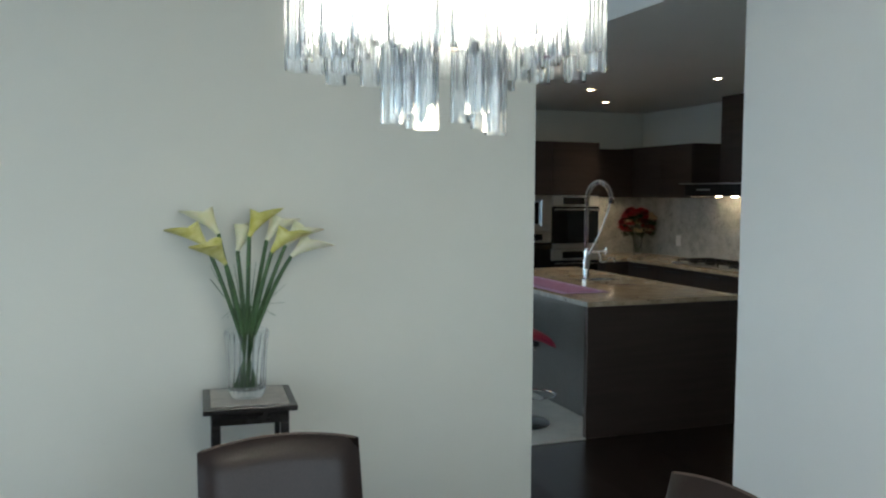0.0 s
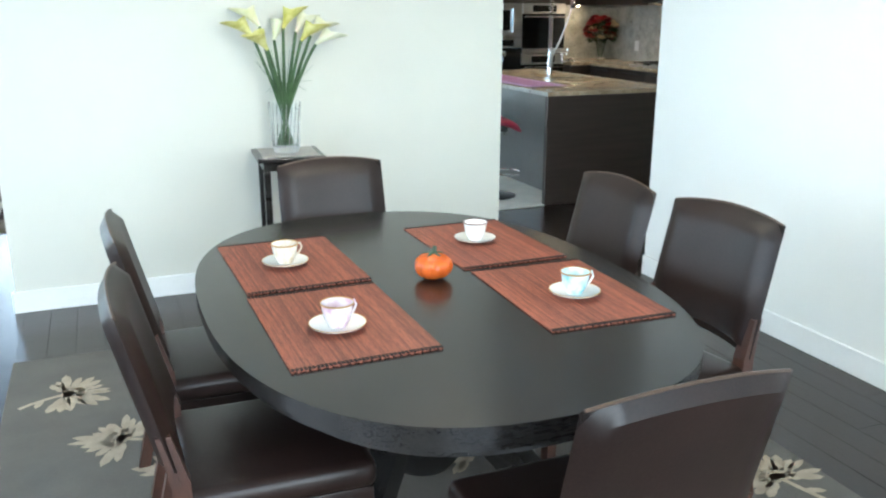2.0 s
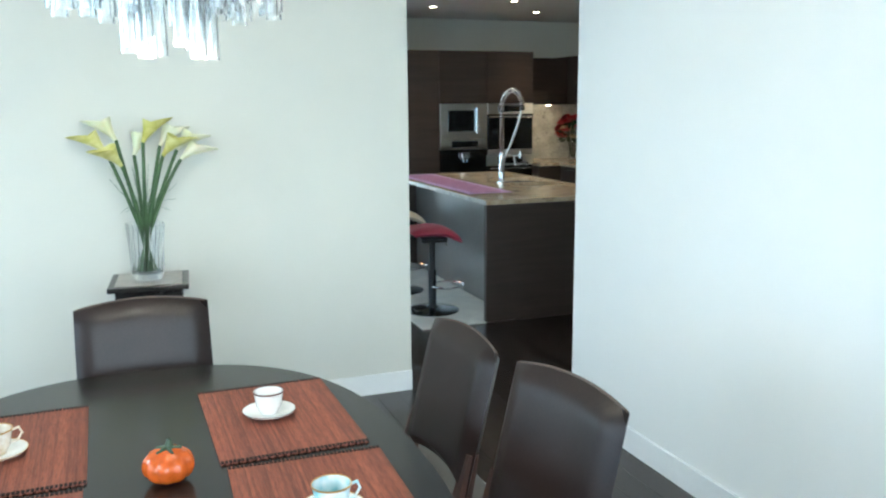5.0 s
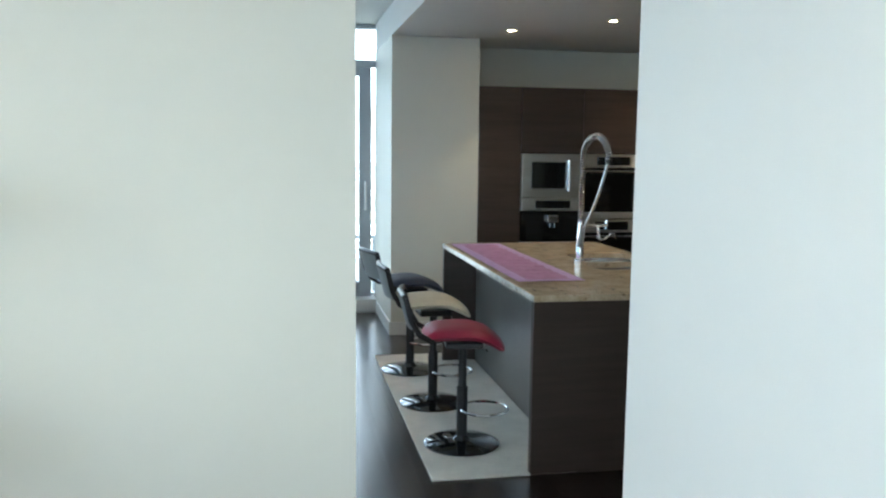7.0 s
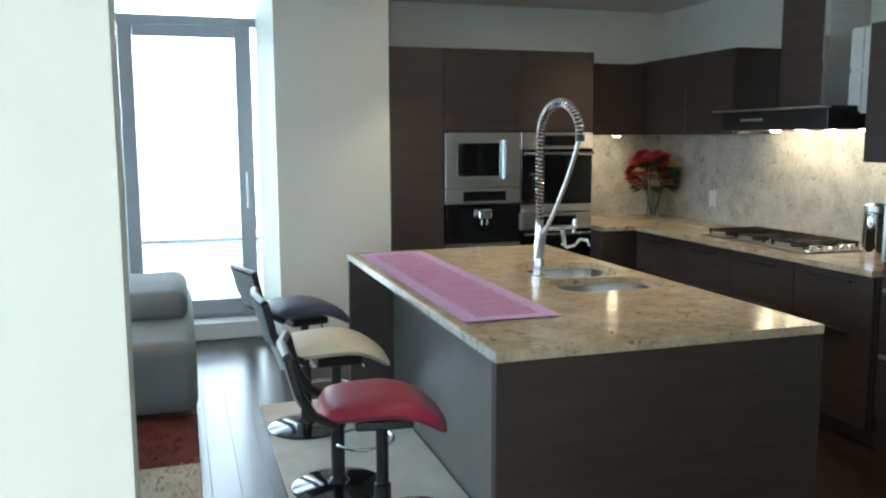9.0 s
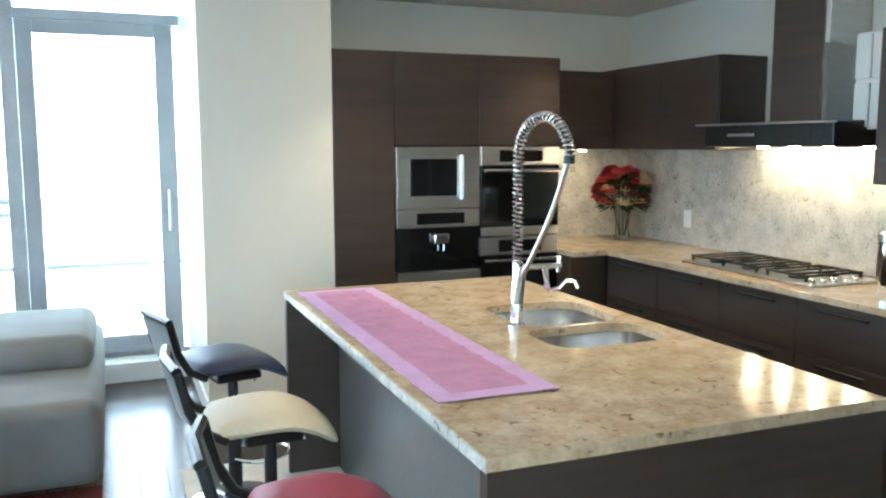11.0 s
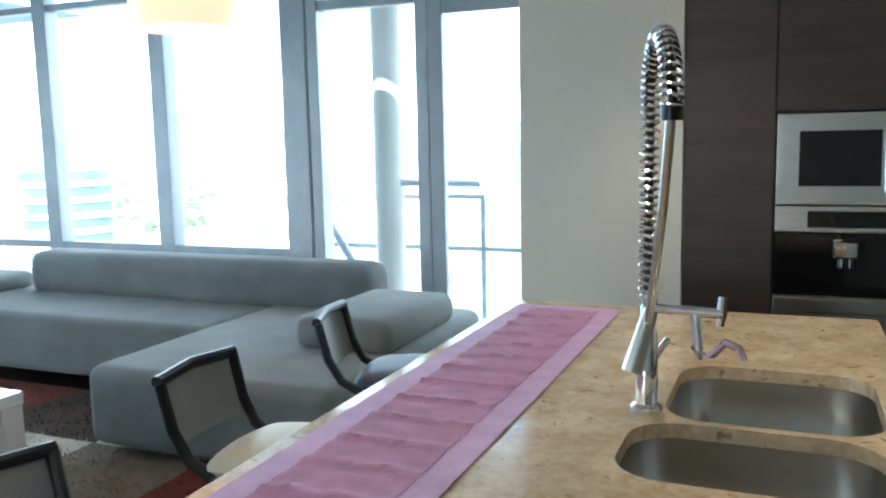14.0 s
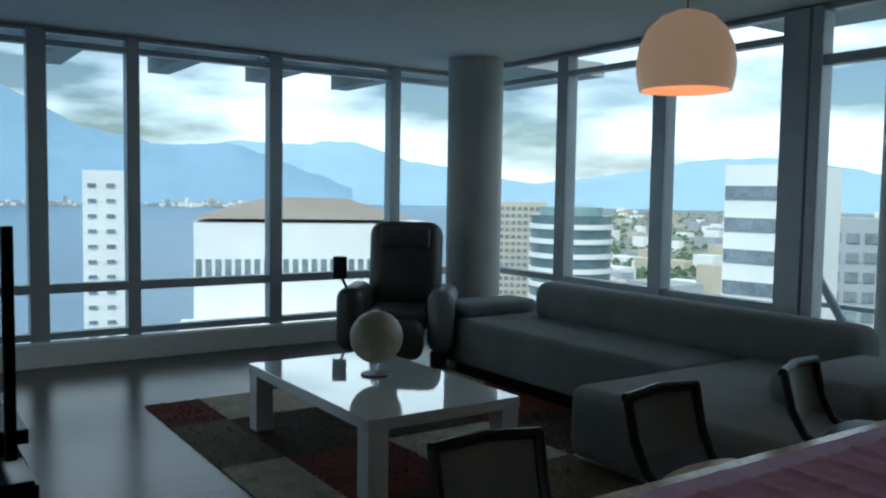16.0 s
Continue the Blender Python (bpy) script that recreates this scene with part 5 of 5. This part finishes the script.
GZ = -62.0
GROUND = mat("city_ground", (0.16, 0.18, 0.13), 0.9, second=(0.34, 0.33, 0.30), scale=0.02, fine=0.2, bump=0)
WATER = mat("harbour_water", (0.06, 0.13, 0.21), 0.25, vary=0.2, scale=0.004, fine=0.05, bump=0)
setting("water", box(B(), -4600, 2000, -4600, 4600, GZ - 2, GZ - 1), WATER, "blue harbour water", "water")
pts = [away(a, d) for a, d in ((46, 60), (46, 3900), (20, 3900), (-20, 3900), (-60, 900), (-60, 60))]
b = B()
vv = [b.verts.new((p.x, p.y, GZ)) for p in pts]
b.faces.new(vv)
setting("ground", b, GROUND, "built-up city ground by the harbour", "ground")
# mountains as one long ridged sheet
# distance haze is put into these two colours; the air itself is clear
HAZE1 = mat("haze_tinted_mountain", (0.25, 0.38, 0.50), 1.0, vary=0.06, scale=0.004, fine=0.03, bump=0)
HAZE2 = mat("haze_tinted_hills", (0.34, 0.48, 0.58), 1.0, vary=0.05, scale=0.004, fine=0.03, bump=0)


def ridge(name, dist, a0, a1, height, mt, label):
    b = B()
    prev = None
    n = 120
    for i in range(n + 1):
        a = a0 + (a1 - a0) * i / n
        col = []
        for k in range(7):
            u = k / 6
            p = away(a, dist + 500 * u)
            h = height(a) * u ** 0.8 * (1 + 0.10 * noise.noise(Vector((a * 0.25, u * 2, 1)))) + 12 * noise.noise(Vector((a * 0.9, u * 3, 4))) * u
            col.append(b.verts.new((p.x, p.y, GZ + h)))
        if prev:
            for k in range(6):
                b.faces.new((prev[k], prev[k + 1], col[k + 1], col[k]))
        prev = col
    tagged(part(name, b, mt, smooth=True), label, "mountain", kind="structure")


ridge("backdrop_mountain", 3600, 62, 120, lambda a: 90 + 470 * min(1, max(0, (a - 62) / 24)) ** 1.2 + 60 * math.sin(a * 0.3), HAZE1, "mountain slope over the harbour, haze painted into its blue colour")
ridge("backdrop_hills", 4200, 10, 84, lambda a: 200 + 70 * math.sin(a * 0.22) + 150 * max(0, (a - 48) / 36), HAZE2, "hills on the horizon, haze painted into their pale colour")

FACE = [mat("white_facade", (0.80, 0.79, 0.76), 0.7, vary=0.06, scale=0.1, fine=2, bump=0), mat("beige_facade", (0.52, 0.46, 0.36), 0.7, vary=0.1, scale=0.1, fine=2, bump=0),
        mat("grey_facade", (0.36, 0.38, 0.40), 0.7, vary=0.1, scale=0.1, fine=2, bump=0)]
# window colour lifted towards grey to paint in the haze of distance
DARKWIN = mat("haze_lifted_windows", (0.20, 0.24, 0.27), 0.2, vary=0.3, scale=0.3, fine=3, bump=0)
ROOF = mat("brown_metal_roof", (0.30, 0.25, 0.21), 0.7, vary=0.1, scale=0.05, fine=1, bump=0)


def tower(name, deg, dist, width, depth, top, mt, label, floors, cols, turn=0.0, wfrac=0.55, hfrac=0.5, z_from=None):
    """A building whose front turns to the viewer, with its windows row by row."""
    p = away(deg, dist)
    t = thing(name, label, "building", Matrix.Translation((p.x, p.y, 0)) @ pose(0, 0, 0, 0, 0, deg + turn))
    part("wall", box(B(), -width / 2, width / 2, 0, depth, GZ, top), mt, t)
    lo = GZ + 4 if z_from is None else z_from
    fh = (top - 1.2 - lo) / floors
    for f in range(floors):
        b = B()
        for c in range(cols):
            x = -width / 2 + width * (c + 0.5) / cols
            w = width / cols * wfrac / 2
            z = lo + fh * (f + 0.5)
            box(b, x - w, x + w, -0.25, 0.05, z - fh * hfrac / 2, z + fh * hfrac / 2)
        part("window_row", b, DARKWIN, t, "row of dark windows")
    return t


hotel = tower("hotel_building", 64.2, 230, 66, 30, -7.2, FACE[0], "long white hotel with a broad brown hipped roof", 1, 26, 4, 0.6, 0.24, -31.2)
b = B()
w, d = 33, 30
lo = [b.verts.new(c) for c in ((-w, -1, -6.2), (w - 6, -1, -6.2), (w - 6, d, -6.2), (-w, d, -6.2))]
hi = [b.verts.new(c) for c in ((-14, 10, -0.4), (8, 10, -0.4), (8, 18, -0.4), (-14, 18, -0.4))]
for i in range(4):
    b.faces.new((lo[i], lo[(i + 1) % 4], hi[(i + 1) % 4], hi[i]))
b.faces.new(hi)
b.faces.new(lo[::-1])
part("roof", b, ROOF, hotel, "brown hipped metal roof")
part("sign", box(B(), 20, 25, -0.5, -0.1, -14, -8.5), mat("green_sign", (0.16, 0.5, 0.30), 0.5), hotel, "plain green square sign")
part("podium", box(B(), -36, 36, -14, -0.3, GZ, -33), FACE[0], hotel)
tower("white_tower", 77.5, 150, 8.6, 10, 4.4, FACE[0], "slim white residential tower at the water", 24, 3, 0, 0.45, 0.22)
tower("beige_office_building", 50.3, 330, 19, 18, -1.6, FACE[1], "beige office block with window bands", 20, 8, 0, 0.7, 0.5)
tower("striped_office_building", 35.2, 95, 7.2, 14, 5.0, FACE[0], "white office tower with dark window bands", 18, 1, -25, 0.95, 0.4)
tower("apartment_tower", 29.0, 120, 13, 12, -1.0, FACE[2], "grey apartment tower beyond the balcony", 22, 6, 10, 0.7, 0.5)
tower("brown_office_building", 24.5, 70, 9, 10, -4.0, FACE[1], "brown office building with white bands", 18, 2, 0, 0.9, 0.45)
tower("glass_tower", 20.0, 160, 22, 14, 1.0, mat("pale_blue_glass", (0.32, 0.42, 0.48), 0.2, vary=0.1, scale=0.1, fine=1, bump=0), "pale blue glass tower", 24, 10, 0, 0.8, 0.5)
tower("blue_grey_office", -0.5, 200, 17, 14, -9.0, FACE[2], "blue grey office block beyond the balcony", 14, 4, 0, 0.8, 0.5)
# curved glass tower: floors of slabs and glass
p = away(47.0, 190)
cg = thing("curved_glass_tower", "curved glass tower with white floor bands", "building", Matrix.Translation((p.x, p.y, 0)))
part("wall", lathe(B(), [(9, GZ), (9, -3)], seg=48), mat("blue_grey_glass", (0.12, 0.18, 0.20), 0.15, vary=0.2, scale=0.2, fine=2, bump=0), cg, smooth=True)
for f in range(18):
    part("floor_band", lathe(B(), [(9.05, -6 - 3.2 * f), (9.4, -6 - 3.2 * f), (9.4, -4.9 - 3.2 * f), (9.05, -4.9 - 3.2 * f)], seg=48, ring=True), FACE[0], cg, smooth=True)
part("roof", lathe(B(), [(7, -3), (7, -1.2), (6, -0.9), (0.1, -0.9)], seg=40), mat("green_roof_glass", (0.25, 0.36, 0.36), 0.3), cg, smooth=True)

rng = random.Random(21)
for nm, mt, cnt in (("far_city_pale", FACE[0], 420), ("far_city_beige", FACE[1], 300), ("far_city_grey", FACE[2], 300)):
    b = B()
    vl, fl = [], []
    for i in range(cnt):
        a, d = rng.uniform(-30, 52), 380 + 3200 * rng.random() ** 1.6
        if rng.random() < 0.3:
            a, d = rng.uniform(62, 95), rng.uniform(3150, 3600)
        p = away(a, d)
        w, h = rng.uniform(5, 16), rng.uniform(5, 16) * (2.0 if rng.random() < 0.12 else 1)
        k = len(vl)
        for z in (GZ - 1, GZ + h):
            vl += [(p.x - w, p.y - w * 0.7, z), (p.x + w, p.y - w * 0.7, z), (p.x + w, p.y + w * 0.7, z), (p.x - w, p.y + w * 0.7, z)]
        fl += [(k + 4, k + 5, k + 6, k + 7)] + [(k + i2, k + (i2 + 1) % 4, k + 4 + (i2 + 1) % 4, k + 4 + i2) for i2 in range(4)]
    b.free()
    me = bpy.data.meshes.new(nm)
    me.from_pydata(vl, [], fl)
    me.materials.append(mt)
    tagged(new(nm, me), "far low city blocks in haze", "city", kind="stuff")
vl, fl = [], []
for i in range(1500):
    a, d = rng.uniform(25, 50), 600 + 2600 * rng.random() ** 1.5
    p = away(a, d)
    s, k = rng.uniform(3, 6), len(vl)
    for j in range(6):
        q = math.pi * j / 3 + rng.random()
        vl.append((p.x + s * math.cos(q), p.y + s * math.sin(q), GZ + rng.uniform(1, 4)))
    vl.append((p.x, p.y, GZ + s * rng.uniform(0.9, 1.6)))
    fl += [(k + j, k + (j + 1) % 6, k + 6) for j in range(6)]
me = bpy.data.meshes.new("far_trees")
me.from_pydata(vl, [], fl)
me.materials.append(mat("far_foliage", (0.08, 0.13, 0.06), 0.9, vary=0.3, scale=0.05, fine=0.5, bump=0))
tagged(new("far_trees", me), "far street trees among the city blocks", "trees", kind="stuff")

# ---- floor boards ----
rng = random.Random(2)
nt = FLOORWOOD.node_tree
oi, hs, mr = nt.nodes.new("ShaderNodeObjectInfo"), nt.nodes.new("ShaderNodeHueSaturation"), nt.nodes.new("ShaderNodeMapRange")
mr.inputs["To Min"].default_value, mr.inputs["To Max"].default_value = 0.75, 1.3
src = nt.nodes["Principled BSDF"].inputs["Base Color"].links[0].from_socket
nt.links.new(oi.outputs["Random"], mr.inputs["Value"])
nt.links.new(mr.outputs["Result"], hs.inputs["Value"])
nt.links.new(src, hs.inputs["Color"])
nt.links.new(hs.outputs["Color"], nt.nodes["Principled BSDF"].inputs["Base Color"])
floor_ob = bpy.data.objects["floor"]
plank_me = {}
for ln in (1.8, 2.4):
    b = box(B(), 0, 0.1235, 0, ln - 0.0015, -0.0035, 0.0, bevel=0.0008, seg=1)
    me = bpy.data.meshes.new("plank")
    b.to_mesh(me)
    b.free()
    me.materials.append(FLOORWOOD)
    plank_me[ln] = me
rest = B()
x, col = LX - 0.1, 0
while x < 2.95:
    y = -9.0 - rng.uniform(0, 1.5)
    while y < GY:
        ln = rng.choice((1.8, 2.4))
        near = -4.2 < x < 0.6 and -5.0 < y + 1 < 3.6
        if near and col % 2 == 0 and y + ln < GY:
            ob = new("plank", plank_me[ln])
            ob.parent, ob.location = floor_ob, (x, y, 0)
        else:
            box(rest, x, x + 0.1235, max(y, -9.0), min(y + ln - 0.0015, GY + 0.1), -0.0035, 0.0)
        y += ln
    x += 0.125
    col += 1
tagged(part("planks", rest, FLOORWOOD, floor_ob), kind="stuff")
